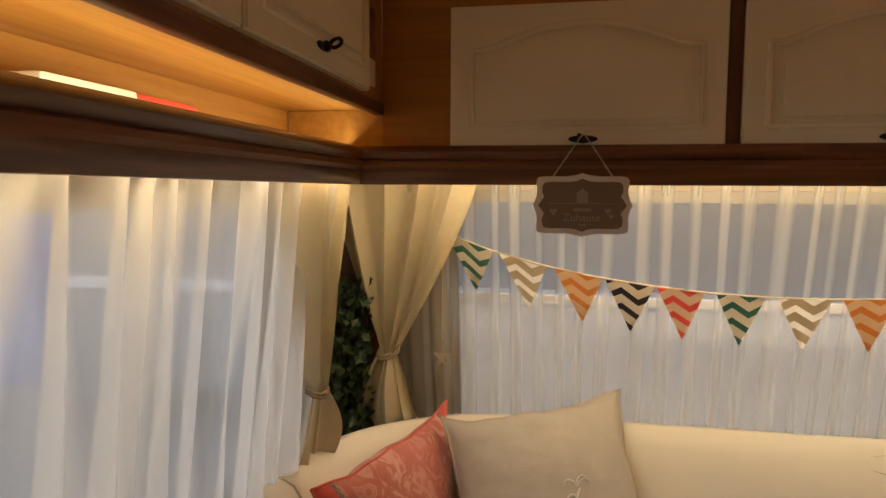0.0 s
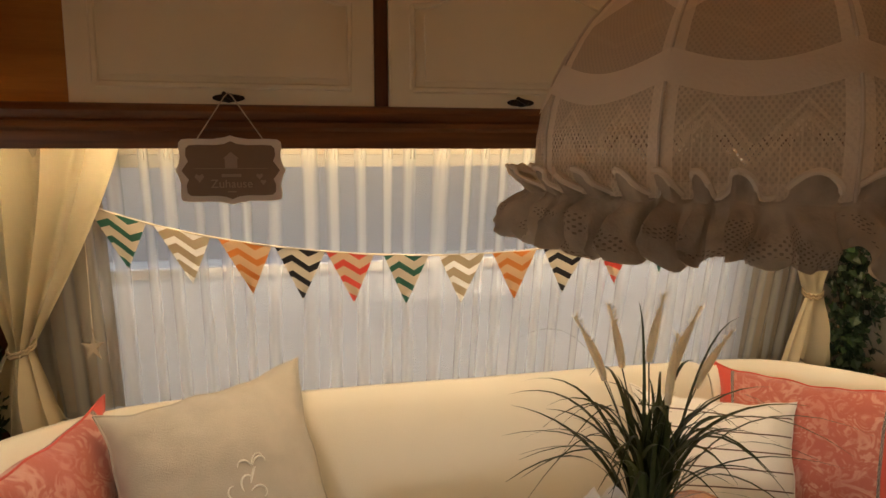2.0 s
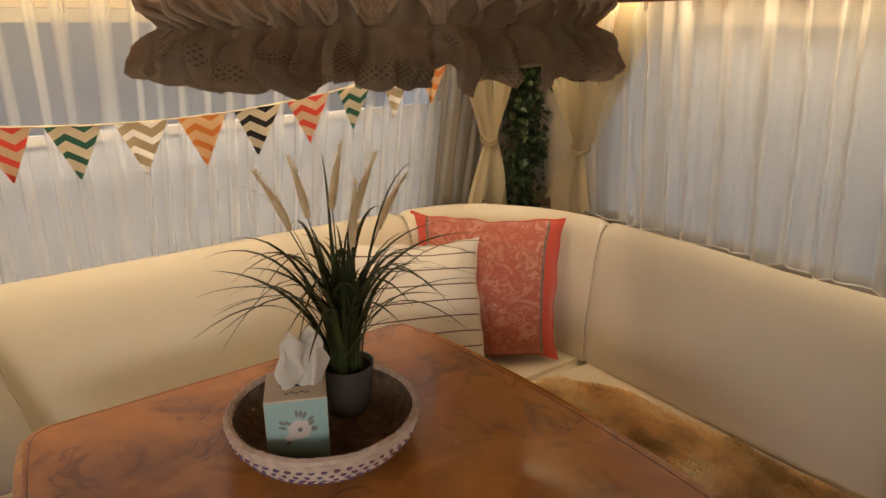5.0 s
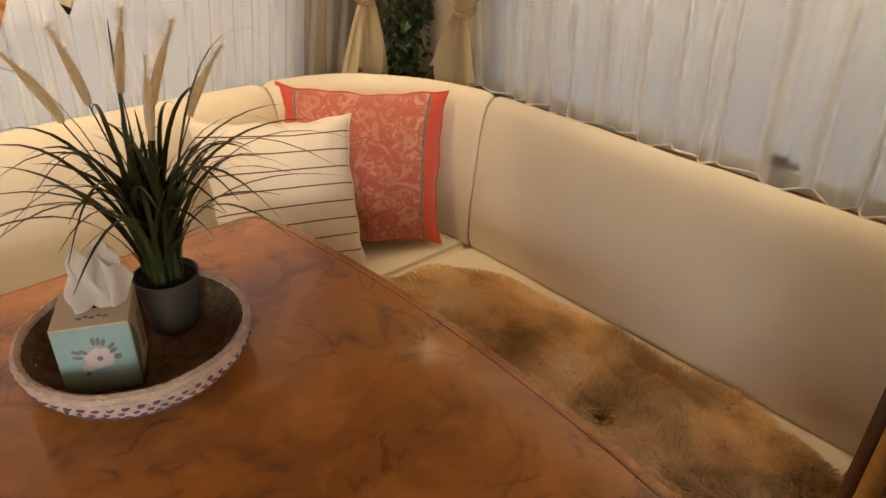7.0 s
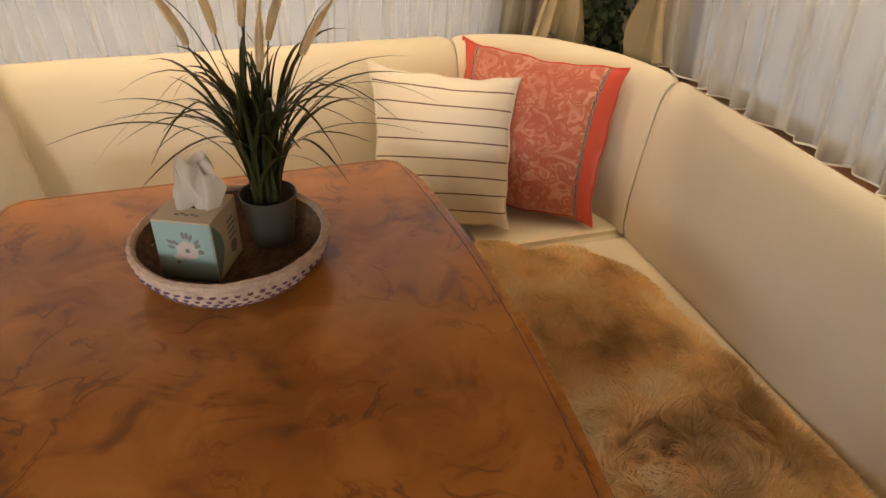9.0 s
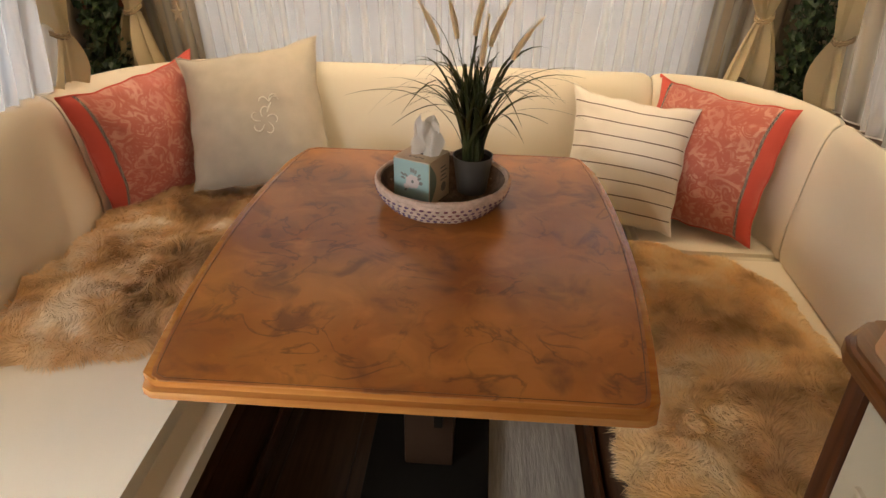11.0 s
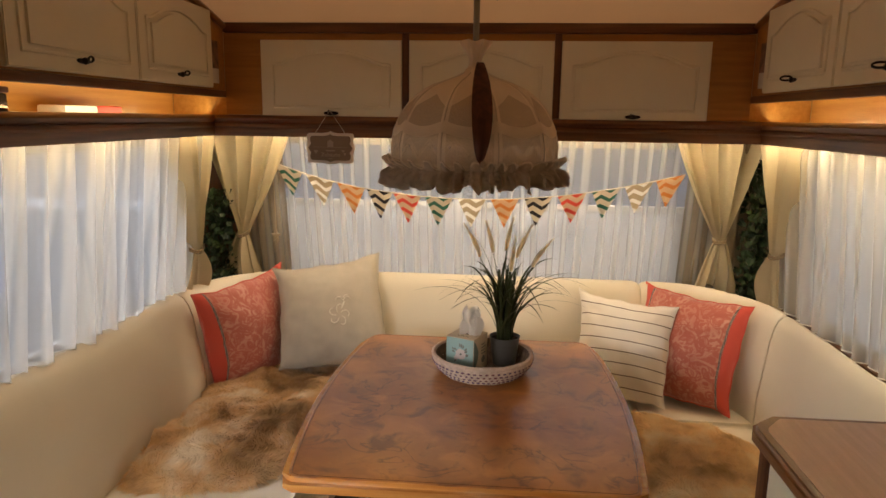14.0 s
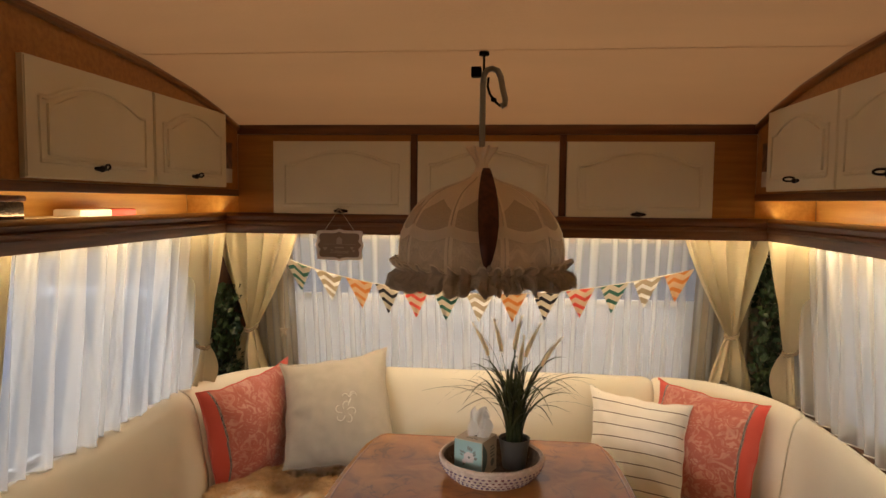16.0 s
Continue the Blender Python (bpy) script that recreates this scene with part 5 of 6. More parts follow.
def tissue_box():
    c = Vector((0.026, -0.378, 0.736))
    t = thing("tissue_box", "pale blue flowered tissue box with white tissue in the basket", "tissue box", c)
    rot = Matrix.Translation(c) @ Euler((0, 0, radians(-25))).to_matrix().to_4x4()
    w, h = 0.0475, 0.108

    def local(bm):
        bmesh.ops.transform(bm, matrix=rot, verts=bm.verts)
        return bm
    part("carton", local(boxed((-w, -w, 0), (w, w, h), 0.0015)), M_box_cream, t, "cream printed cardboard carton")
    part("front_print", local(boxed((-w + 0.001, -w - 0.0008, 0.002), (w - 0.001, -w + 0.001, h - 0.003))), M_box_blue, t, "pale blue front panel")
    bm = bmesh.new()
    out = [(-w + 0.002, 0.004)] + [(-w + 0.002 + 0.030 * math.sin(math.pi * k / 12), 0.004 + (h - 0.008) * k / 12) for k in range(13)]
    prism(bm, out, lambda a, b, d: (w + d, a, b), -0.0005, 0.0009)
    part("side_print", local(bm), M_box_teal, t, "dull teal curved side print")
    bm = bmesh.new()
    for k in range(7):
        a = k * math.tau / 7
        ball(bm, (0.004 + 0.011 * math.cos(a), -w - 0.0010, 0.056 + 0.010 * math.sin(a)), (0.0085, 0.0006, 0.0075), 8, 5)
    ball(bm, (-0.012, -w - 0.001, 0.042), (0.008, 0.0006, 0.007), 8, 5)
    part("flower_print", local(bm), M_petal, t, "white and pink printed flower")
    bm = bmesh.new()
    ball(bm, (0.004, -w - 0.0016, 0.056), (0.004, 0.0006, 0.004), 8, 5)
    rng = random.Random(8)
    for k in range(12):
        a = rng.uniform(0, math.tau)
        r = rng.uniform(0.020, 0.030)
        ball(bm, (0.002 + r * math.cos(a), -w - 0.0010, 0.054 + r * math.sin(a)), (0.0075, 0.0005, 0.0028), 6, 4, Euler((0, -a, 0)).to_matrix().to_4x4())
    for sy in (-0.028, 0.030):
        for k in range(5):
            ball(bm, (-0.014 + k * 0.008, sy + 0.003 * (k % 2), h + 0.0002), (0.0042, 0.003, 0.0004), 6, 4)
    for k in range(4):
        box(bm, (w + 0.0004, 0.004, 0.078 - k * 0.010), (w + 0.0009, 0.028 + 0.006 * (k % 2), 0.081 - k * 0.010))
    ball(bm, (w + 0.0006, 0.018, 0.030), (0.0005, 0.012, 0.012), 8, 5)
    part("grey_print", local(bm), M_print, t, "grey printed leaves and lettering bars", kind="stuff")
    part("slot", local(boxed((-0.024, -0.006, h - 0.001), (0.024, 0.006, h + 0.0005))), M_black, t, "dark oval opening")

    def tissue(u, v):
        a = u * math.tau
        r = 0.016 + 0.010 * math.sin(a * 3 + 1) + 0.020 * (v ** 1.2) * (1 - 0.3 * v)
        r *= (1 - 0.55 * v ** 3)
        z = h + v * 0.083 + 0.010 * math.sin(a * 2 + 0.5) * v
        return (r * math.cos(a) * (1.35) + 0.010 * v + 0.004 * math.sin(9 * v + a), r * math.sin(a) * 0.42 + 0.006 * math.sin(a * 4 + v * 5), z)
    bm = sheet(tissue, 48, 16, close_u=True)
    ft = sheet(lambda u, v: (0.012 + u * 0.045 * (0.4 + v * 0.6), 0.010 * math.sin(u * 6 + v * 2), h + 0.012 + v * 0.062 - u * u * 0.035 + 0.004 * math.sin(u * 11)), 14, 10, bm=bm)
    part("tissue", local(bm), M_tissue, t, "crumpled white paper tissue")


tissue_box()


def grass_plant():
    px, py = 0.143, -0.328
    t = thing("potted_grass", "ornamental grass with pale plumes in a small grey metal pot", "plant", (px, py, 0.733))
    prof = [(0.0, 0.7335), (0.034, 0.734), (0.036, 0.738), (0.0465, 0.818), (0.0485, 0.826), (0.0460, 0.826), (0.0440, 0.812), (0.0, 0.812)]
    part("pot", lathe(prof, (px, py), 40), M_pot, t, "small grey metal pot")
    bm = bmesh.new()
    bmesh.ops.create_cone(bm, cap_ends=True, segments=24, radius1=0.043, radius2=0.043, depth=0.004, matrix=Matrix.Translation((px, py, 0.8145)))
    part("soil", bm, M_soil, t)
    rng = random.Random(11)
    bm = bmesh.new()

    def blade(a, reach, height, width, droop, bm):
        n = 12
        pts = []
        o = Vector((px + rng.uniform(-0.024, 0.024), py + rng.uniform(-0.024, 0.024), 0.815))
        d = Vector((math.cos(a), math.sin(a), 0))
        side0 = Vector((-d.y, d.x, 0))
        bend = rng.uniform(-0.3, 0.3)
        for i in range(n + 1):
            k = i / n
            h = height * math.sin(min(k * (1 + droop), 1.9) * math.pi / 2 * 0.92) / 1.0
            p = o + d * reach * k ** (1.7 - 0.3 * droop) + side0 * bend * reach * k * k + Vector((0, 0, h))
            w = width * (1 - k ** 2.2) * (0.6 + 0.4 * min(1, k * 5)) + 0.0003
            pts.append((p, w))
        sd = (side0 + Vector((0, 0, rng.uniform(-0.4, 0.4)))).normalized()
        prev = None
        for p, w in pts:
            row = (bm.verts.new(p - sd * w), bm.verts.new(p + d * w * 0.35), bm.verts.new(p + sd * w))
            if prev:
                bm.faces.new((prev[0], prev[1], row[1], row[0]))
                bm.faces.new((prev[1], prev[2], row[2], row[1]))
            prev = row
    for k in range(64):
        blade(rng.uniform(0, math.tau), rng.uniform(0.012, 0.075), rng.uniform(0.13, 0.25), 0.0036, rng.uniform(0.0, 0.1), bm)
    for k in range(56):
        blade(rng.uniform(0, math.tau), rng.uniform(0.13, 0.29), rng.uniform(0.13, 0.24), 0.0042, rng.uniform(0.15, 0.62), bm)
    for a, r, h, dr in ((2.9, 0.20, 0.33, 0.35), (0.35, 0.24, 0.335, 0.30), (0.9, 0.12, 0.36, 0.05), (3.3, 0.25, 0.20, 0.7), (6.0, 0.26, 0.22, 0.6), (4.2, 0.2, 0.21, 0.6)):
        blade(a, r, h, 0.0032, dr, bm)
    part("blades", bm, M_blade, t, "dark green narrow grass blades", kind="stuff")
    for i, (dx, dy, z0, z1, lean) in enumerate(((-0.085, 0.0, 1.08, 1.18, -0.050), (-0.005, 0.01, 1.10, 1.205, 0.022), (0.030, 0.0, 1.08, 1.185, 0.045), (0.080, 0.01, 1.05, 1.14, 0.060), (-0.045, 0.02, 1.09, 1.19, -0.025), (0.012, -0.02, 1.04, 1.15, 0.012))):
        bm = bmesh.new()
        pts = [(px + dx * (k / 8) ** 1.5, py + dy * k / 8, lerp(0.815, z0, k / 8)) for k in range(9)]
        tube(bm, pts, 0.0011, 5)
        pl = part("plume_stalk", bm, M_blade, t, "thin green plume stalk")
        bm = bmesh.new()
        pts = [Vector((px + dx + lean * (k / 10) ** 1.3, py + dy, lerp(z0, z1, k / 10))) for k in range(11)]
        tube(bm, pts, 0.0068, 8, lambda k: 0.25 + 0.75 * math.sin(min(1, k * 1.15 + 0.12) * math.pi) ** 0.6)
        for k in range(260):
            f = rng.random()
            j = min(9, int(f * 10))
            p = pts[j].lerp(pts[j + 1], f * 10 - j)
            a = rng.uniform(0, math.tau)
            d = Vector((math.cos(a), math.sin(a), 1.4)).normalized()
            w = Vector((-d.y, d.x, 0)) * 0.0008
            q = p + Vector((d.x, d.y, 0)) * 0.0065
            bm.faces.new([bm.verts.new(c) for c in (q - w, q + w, q + d * 0.011)])
        part("plume", bm, M_plume, pl, "pale tan feathery plume")


grass_plant()


# ---- pendant lamp ----
LX, LY = 0.045, -0.645


def pendant():
    t = thing("pendant_lamp", "unlit dome pendant lamp with lace and ruffle above the table", "lamp", (LX, LY, 1.36))
    dome = [(0.210, 1.384), (0.213, 1.410), (0.213, 1.436), (0.209, 1.460), (0.203, 1.480), (0.195, 1.500), (0.184, 1.520), (0.170, 1.539), (0.152, 1.557), (0.130, 1.573), (0.104, 1.586), (0.076, 1.596), (0.050, 1.605), (0.031, 1.615), (0.021, 1.628)]

    def scallop(a, v, r, z):
        k = abs(math.sin(a * 5))
        return r * (1 - 0.035 * (k ** 0.7) * math.sin(v * math.pi) - 0.008 * k), z
    sh = part("shade", lathe(dome, (LX, LY), 120, wave=scallop), M_lace, t, "cream lace shade panels over ten ribs")
    for i in range(10):
        bm = bmesh.new()
        a = i * math.tau / 10
        tube(bm, [(LX + (r + 0.001) * math.cos(a), LY + (r + 0.001) * math.sin(a), z) for r, z in dome[:-1]], 0.0015, 6)
        part("rib", bm, M_rib, sh, "cream covered wire rib")
    bm = sheet(lambda u, v: (lambda a, kk: (LX + (lerp(0.2075, 0.1965, v) * (1 - 0.035 * kk ** 0.7 * 0.55) + 0.0018) * math.cos(a), LY + (lerp(0.2075, 0.1965, v) * (1 - 0.035 * kk ** 0.7 * 0.55) + 0.0018) * math.sin(a), lerp(1.472, 1.498, v) - 0.014 * kk))(u * math.tau, abs(math.sin(u * math.tau * 5))), 120, 3, close_u=True)
    part("cotton_band", bm, M_lace_band, sh, "plain cream cotton band")

    def wave_of(a):
        return a * 40 + 1.6 * math.sin(a * 5) + 1.1 * math.sin(a * 11 + 1)

    def ruff(u, v):
        a = u * math.tau
        w = wave_of(a)
        big = 1.15 + 0.30 * math.sin(a * 7 + 1) + 0.2 * math.sin(a * 17)
        gather = math.exp(-((v - 0.26) / 0.12) ** 2)
        flare = math.sin(min(1.0, max(0.0, v - 0.26) * 1.45) * math.pi / 2)
        amp = 0.0135 * big * (1 - 0.75 * gather)
        fine = 0.003 * math.sin(w * 3 + math.sin(a * 23)) * (1 - gather)
        r = 0.214 + 0.005 * (v < 0.26) * (0.26 - v) / 0.26 + 0.016 * flare - 0.022 * max(0.0, v - 0.72) + amp * math.sin(w + 0.9 * v) + fine
        z = 1.396 - 0.055 * v + (0.005 * math.cos(w * 0.5 + v) + 0.0045 * math.cos(w + 1)) * v * big + 0.0100 * math.sin(w + 0.5) * max(0.0, 1 - v * 3.5)
        low = max(0.0, (v - 0.26) / 0.74)
        q = Vector((math.cos(a) * 11, math.sin(a) * 11, v * 1.6))
        r += 0.014 * low * noise.noise(q * 1.7) + 0.008 * low * noise.noise(q * 4.1)
        z += 0.010 * low * noise.noise(q * 1.3 + Vector((5, 2, 1)))
        a2 = a + 0.050 * low * noise.noise(q * 1.5 + Vector((1, 7, 3))) - 0.014 * math.sin(2 * w + 0.6 * v) * (1 - gather) * (0.6 + 0.4 * v)
        return (LX + r * math.cos(a2), LY + r * math.sin(a2), z)
    bm = sheet(ruff, 860, 16, close_u=True)
    bmesh.ops.solidify(bm, geom=bm.faces[:], thickness=0.0016)
    rf = part("ruffle", bm, M_ruffle, t, "gathered eyelet cotton ruffle")
    bm = bmesh.new()
    pts = [ruff(i / 640, 0.0) for i in range(641)]
    tube(bm, pts, 0.0027, 6, caps=False)
    part("ruffle_cord", bm, M_lace_band, rf, "cream corded upper ruffle edge")
    bm = bmesh.new()
    rng = random.Random(6)
    puff = [(0.021, 1.622), (0.016, 1.634), (0.015, 1.648), (0.021, 1.662), (0.031, 1.676), (0.037, 1.688), (0.036, 1.692), (0.024, 1.684), (0.008, 1.676)]
    part("neck_frill", lathe(puff, (LX, LY), 60, wave=lambda a, v, r, z: (r * (1 + 0.16 * math.sin(a * 9) * min(1, v * 1.5)), z + 0.003 * math.sin(a * 5))), M_lace_band, t, "gathered cotton frill at the neck")
    # leaf on the near face
    a0 = radians(-83)

    def leaf(u, v):
        k = lerp(0.0, 1.0, v)
        z = lerp(1.636, 1.402, k)
        rr = 0.062 + 0.166 * math.sin(min(1, k * 1.2) * math.pi / 2) ** 1.0
        a = a0 + (u - 0.5) * 0.0
        half = 0.024 * math.sin(max(0.02, min(1, k * 0.94 + 0.05)) * math.pi) ** 0.55
        tx = (u - 0.5) * 2 * half + lerp(0.007, -0.003, k)
        return (LX + rr * math.cos(a) - tx * math.sin(a), LY + rr * math.sin(a) + tx * math.cos(a) - 0.006 * math.sin(u * math.pi), z)
    bm = sheet(leaf, 10, 24)
    bmesh.ops.solidify(bm, geom=bm.faces[:], thickness=0.007)
    part("leaf_pendant", bm, M_fin, t, "long dark brown leaf-shaped wooden piece")
    bm = bmesh.new()
    ball(bm, (LX + 0.03, LY - 0.228, 1.402), (0.008, 0.006, 0.008))
    part("bead", bm, M_ruffle, t)
    # conduit and hook
    bm = bmesh.new()
    arm = [(LX, LY, 1.666), (LX, LY, 1.75), (LX, LY, 1.85), (LX + 0.002, LY, 1.872), (LX + 0.010, LY, 1.886), (LX + 0.024, LY, 1.890), (LX + 0.037, LY, 1.884), (LX + 0.045, LY, 1.868), (LX + 0.050, LY, 1.840), (LX + 0.057, LY, 1.812), (LX + 0.056, LY, 1.800), (LX + 0.046, LY, 1.795)]
    tube(bm, arm, 0.0078, 12)
    part("conduit", bm, M_grey_pipe, t, "grey hooked conduit pipe")
    bm = bmesh.new()
    cab = [(LX + 0.046, LY, 1.795), (LX + 0.032, LY - 0.003, 1.806), (LX + 0.018, LY, 1.826), (LX + 0.012, LY, 1.845), (LX + 0.014, LY, 1.868)]
    tube(bm, cab, 0.0032, 8)
    ball(bm, (LX + 0.028, LY - 0.002, 1.811), (0.008, 0.007, 0.006))
    part("cable", bm, M_black, t, "black electrical cable")
    bm = bmesh.new()
    zc = ceil_z(LY)
    tube(bm, [(LX + 0.002, LY, zc - 0.001), (LX + 0.002, LY, zc - 0.010)], 0.013, 12)
    tube(bm, [(LX + 0.002, LY, zc - 0.008), (LX + 0.002, LY, 1.87)], 0.0032, 8)
    box(bm, (LX - 0.030, LY - 0.012, 1.868), (LX - 0.004, LY + 0.012, 1.894), 0.003)
    part("ceiling_hook", bm, M_black, t, "black ceiling hook and clip")


pendant()


# ---- sign ----
def sign():
    sx, sz, sy = -0.489, 1.392, -0.0215
    t = thing("hanging_sign", "small brown plaque with cream border hanging from a cabinet handle", "sign", (sx, sy, sz))

    def shape(w, h):
        c = 0.011
        q = [(w / 2 - c, h / 2), (w / 2 - c * 0.9, h / 2 - c * 0.7), (w / 2, h / 2 - c), (w / 2, h * 0.2), (w / 2 + 0.001, h * 0.14), (w / 2 + 0.007, 0.0)]
        top = [(0.0, h / 2 + 0.005), (0.012, h / 2 + 0.001), (w * 0.2, h / 2 - 0.001)]
        quarter = [(0.0, h / 2 + 0.006), (0.010, h / 2 + 0.0015), (w * 0.17, h / 2 - 0.0005), (w / 2 - 0.022, h / 2), (w / 2 - 0.008, h / 2 - 0.001), (w / 2 - 0.003, h / 2 - 0.006), (w / 2 - 0.002, h / 2 - 0.018), (w / 2 - 0.006, h / 2 - 0.028), (w / 2 - 0.002, 0.010), (w / 2 + 0.005, 0.0)]
        r = quarter + [(x, -z) for x, z in reversed(quarter[:-1])]
        return r + [(-x, z) for x, z in reversed(r[1:-1])]
    part("board", prism(bmesh.new(), shape(0.172, 0.106), lambda a, b, d: (sx + a, sy - d, sz + b), -0.003, 0.003, 0.001), M_sign_edge, t, "cream scalloped border")
    part("face", prism(bmesh.new(), shape(0.150, 0.086), lambda a, b, d: (sx + a, sy - d, sz + b), 0.0028, 0.0042), M_sign_face, t, "brown plaque face")
    bm = bmesh.new()

    def to3(a, b, d):
        return (sx + a, sy - d, sz + b)
    prism(bm, [(-0.010, 0.004), (0.010, 0.004), (0.010, 0.020), (0.013, 0.020), (0.0, 0.031), (-0.013, 0.020), (-0.010, 0.020)], to3, 0.004, 0.0048)
    for hx, hz, r in ((-0.052, -0.012, 0.008), (0.046, -0.010, 0.006), (0.052, -0.020, 0.005)):
        prism(bm, [(hx, hz - r), (hx + r, hz + r * 0.2), (hx + r * 0.6, hz + r * 0.8), (hx, hz + r * 0.4), (hx - r * 0.6, hz + r * 0.8), (hx - r, hz + r * 0.2)], to3, 0.004, 0.0048)
    box(bm, (sx - 0.016, sy - 0.0048, sz - 0.011), (sx + 0.016, sy - 0.004, sz - 0.006))
    box(bm, (sx - 0.060, sy - 0.0045, sz + 0.0028), (sx + 0.060, sy - 0.004, sz + 0.0036))
    box(bm, (sx - 0.007, sy - 0.0048, sz - 0.037), (sx + 0.007, sy - 0.004, sz - 0.035))
    part("print", bm, M_sign_print, t, "pale printed house and hearts")
    cu = bpy.data.curves.new("lettering", "FONT")
    cu.body, cu.size, cu.extrude, cu.align_x = "Zuhause", 0.020, 0.0004, "CENTER"
    tmp = bpy.data.objects.new("tmp", cu)
    scene.collection.objects.link(tmp)
    bpy.context.view_layer.update()
    me = bpy.data.meshes.new_from_object(tmp)
    bpy.data.objects.remove(tmp)
    me.materials.append(M_sign_print)
    ob = new("lettering", me)
    ob.parent = t
    ob.matrix_basis = Matrix.Translation((0, -0.0043, -0.029)) @ Euler((radians(90), 0, 0)).to_matrix().to_4x4()
    tagged(ob, "pale written word on the plaque")
    bm = bmesh.new()
    for s in (-1, 1):
        tube(bm, [(sx + s * 0.055, sy - 0.002, sz + 0.050), (sx + s * 0.006, sy - 0.004, 1.515), (sx, sy - 0.004, 1.521)], 0.0011, 5)
    part("string", bm, M_string, t, "thin cream hanging string")


sign()


# ---- star on a thread ----
def star():
    x, y, z = -0.812, 0.315, 1.01
    t = thing("star_pendant", "small grey fabric star hanging on a thread before the rear curtain", "ornament", (x, y, z))
    out = []
    for k in range(10):
        r = 0.027 if k % 2 == 0 else 0.008
        a = math.pi / 2 + k * math.tau / 10
        sc = 1.5 if k in (0, 5) else 1
        out.append((x + r * math.cos(a) * 0.9, z + r * math.sin(a) * 1.25))
    part("star", prism(bmesh.new(), out, lambda a, b, d: (a, y + d, b), -0.004, 0.004, 0.002), M_drape_dim, t)
    bm = bmesh.new()
    tube(bm, [(x, y, z + 0.04), (x + 0.004, y - 0.02, 1.20), (x + 0.01, y - 0.05, 1.34)], 0.0010, 5)
    part("thread", bm, M_string, t)


star()

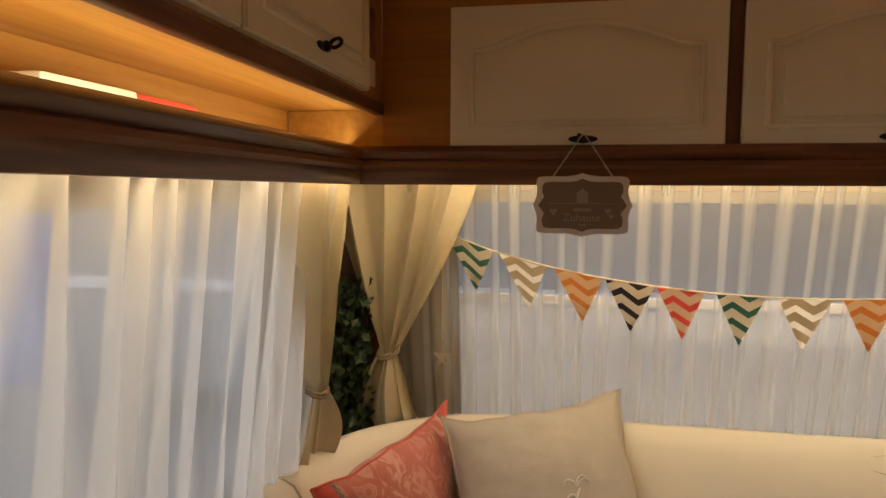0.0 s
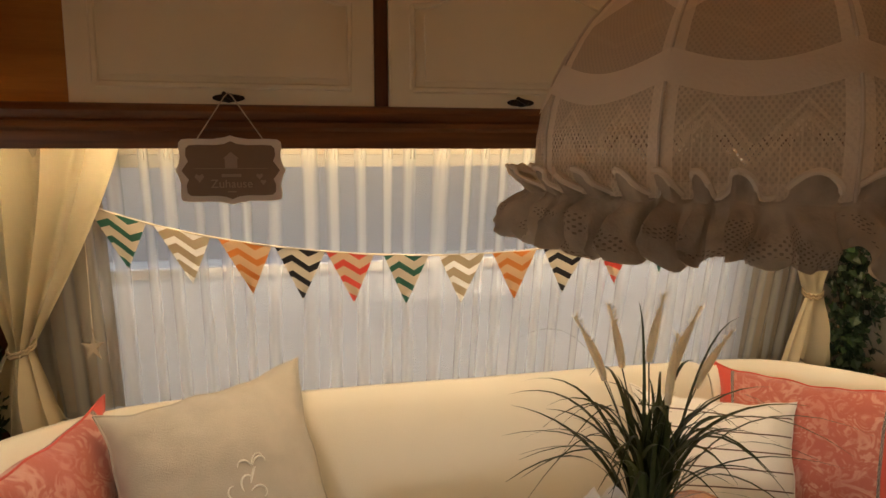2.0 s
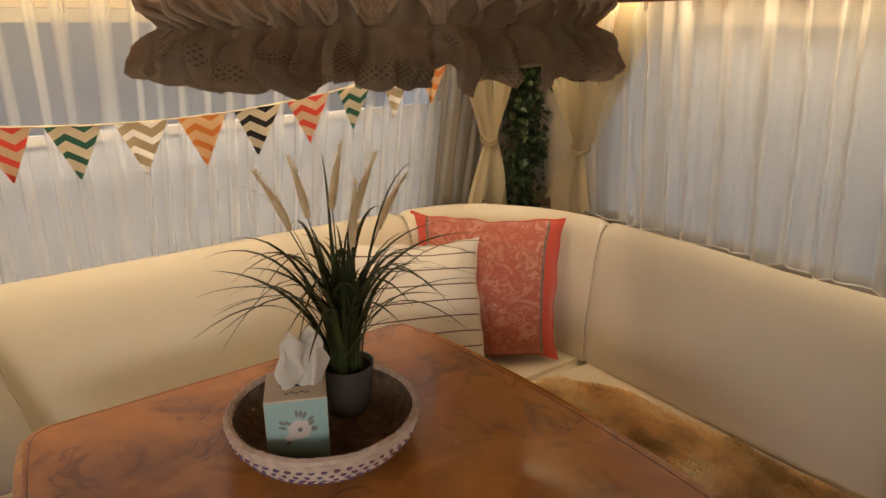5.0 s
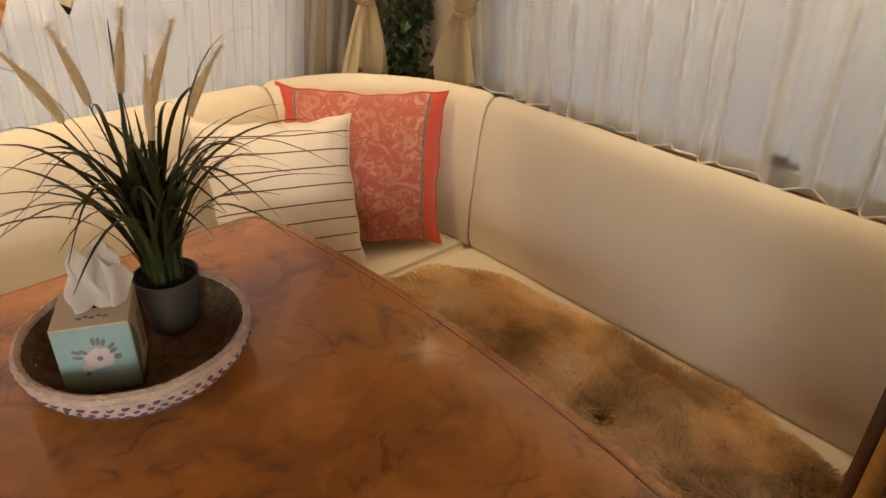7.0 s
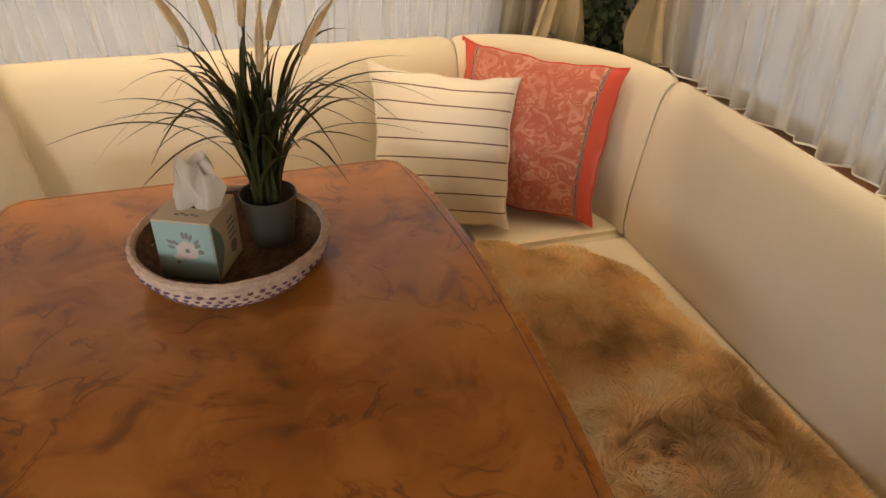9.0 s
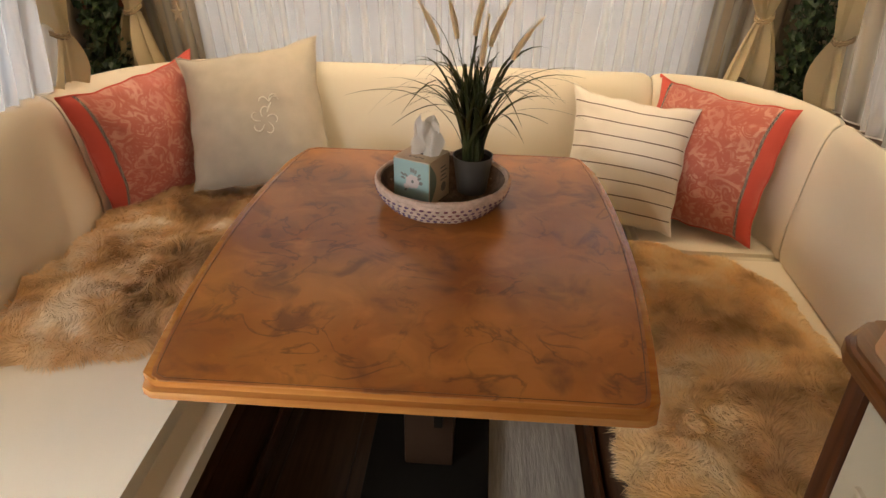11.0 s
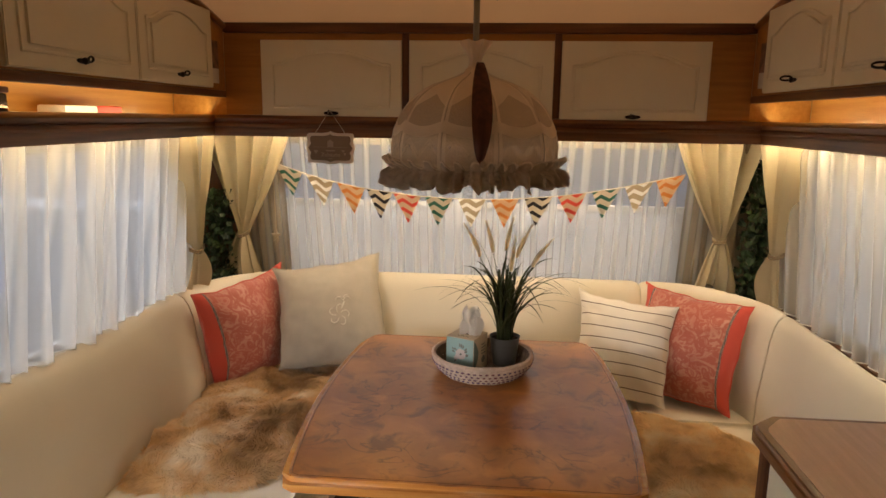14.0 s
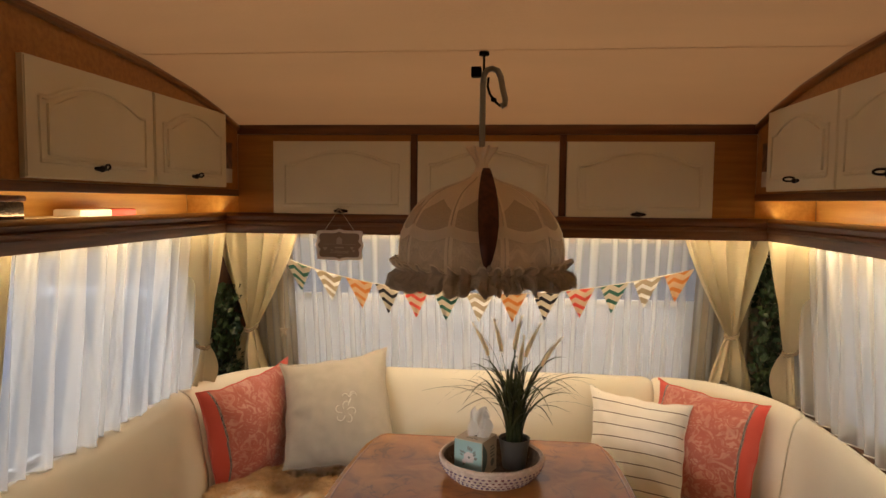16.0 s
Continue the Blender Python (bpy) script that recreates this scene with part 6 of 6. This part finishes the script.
# ---- counter ----
def counter():
    t = thing("kitchen_counter", "kitchen counter unit with wood edged top and cream doors", "counter", (0.95, -1.7, 0.0))
    z1 = 0.953
    x0, y0, y1 = 0.594, -2.35, -1.135
    xr = CX + 1.16
    top = [(x0, y0), (x0, -1.197), (x0 + 0.010, -1.170), (x0 + 0.052, y1), (xr, y1), (xr, y0)]
    ins = [(x0 + 0.022, y0), (x0 + 0.022, -1.212), (x0 + 0.028, -1.198), (x0 + 0.062, y1 - 0.022), (xr, y1 - 0.022), (xr, y0)]
    bm = bmesh.new()
    a = [bm.verts.new((x, y, z1 - 0.034)) for x, y in top]
    b = [bm.verts.new((x, y, z1)) for x, y in top]
    f0, f1 = bm.faces.new(a), bm.faces.new(b)
    for i in range(len(top)):
        bm.faces.new((a[i], a[(i + 1) % len(top)], b[(i + 1) % len(top)], b[i]))
    bmesh.ops.bevel(bm, geom=list(f0.edges) + list(f1.edges), offset=0.009, segments=3, affect="EDGES")
    part("worktop_edge", bm, M_counter_edge, t, "moulded brown wood counter edge")
    part("worktop", prism(bmesh.new(), ins, lambda x, y, d: (x, y, d), z1 - 0.002, z1 + 0.0015), M_counter_top, t, "pinkish wood laminate counter surface")
    part("body", boxed((x0 + 0.040, y0, 0.06), (xr, y1 - 0.030, z1 - 0.036)), M_panel, t)
    part("corner_post", boxed((x0 + 0.018, -1.226, 0.0), (x0 + 0.052, -1.190, z1 - 0.035), 0.006), M_trim_z, t, "dark wooden corner post")
    part("end_panel", boxed((x0 + 0.054, y1 - 0.028, 0.0), (xr, y1 - 0.012, z1 - 0.036), 0.002), M_trim_z, t, "dark wooden end panel")
    for ya, yb in ((-1.69, -1.228), (-2.17, -1.70)):
        c = (ya + yb) / 2

        def to3(x, y, d, c=c):
            return (x0 + 0.0395 - d, c + x, 0.505 + y)
        cabinet_door(t, yb - ya, 0.80, to3)


counter()


# ---- shelf things ----
def shelf_things():
    z = 1.4925
    t = thing("brochure", "white and red rolled brochure lying on the lit shelf", "brochure", (CX - 1.05, -0.57, z))
    part("white_part", boxed((CX - 1.082, -0.765, z), (CX - 1.005, -0.625, z + 0.030), 0.006), M_paper, t, "white paper part")
    part("red_part", boxed((CX - 1.080, -0.624, z), (CX - 1.008, -0.50, z + 0.030), 0.006), M_red, t, "red paper part")
    t = thing("booklet", "cream closed booklet lying flat on the lit shelf", "booklet", (CX - 1.05, -0.86, z))
    part("body", boxed((CX - 1.10, -0.97, z), (CX - 1.00, -0.74, z + 0.012), 0.002), M_box_cream, t)
    t = thing("wicker_box", "small dark wicker box standing on the lit shelf", "box", (CX - 1.03, -1.12, z))
    part("body", boxed((CX - 1.09, -1.24, z), (CX - 0.97, -1.01, z + 0.050), 0.006), M_rope_in, t)
    part("lid", boxed((CX - 1.093, -1.243, z + 0.0505), (CX - 0.967, -1.007, z + 0.064), 0.004), M_fin, t, "dark brown lid")


shelf_things()

# assumed ceiling lamp over the kitchen, out of view, added to carry the warm fill
t = thing("ceiling_lamp", "added round flat white ceiling lamp, out of view over the kitchen aisle", "lamp", (0.10, -3.1, 1.93))
bm = bmesh.new()
bmesh.ops.create_cone(bm, cap_ends=True, segments=32, radius1=0.13, radius2=0.16, depth=0.04, matrix=Matrix.Translation((0.10, -3.1, 1.948)))
part("housing", bm, M_door, t)

for ob in list(scene.objects):
    kind_name = ob.name.split(".")[0]
    groups = {"pillow": "pillows on the bench", "back_cushion": "back cushions of the bench", "seat_cushion": "seat cushions of the bench", "drape": "drapes at the windows", "sheer_curtain": "sheer curtains", "sheepskin": "sheepskins on the bench", "hanging_ivy": "ivy in the corners", "photo_print": "photo prints beside the cabinets", "open_shelf": "lit open shelves"}
    if ob.parent is None and kind_name in groups:
        tagged(ob, group=groups[kind_name])
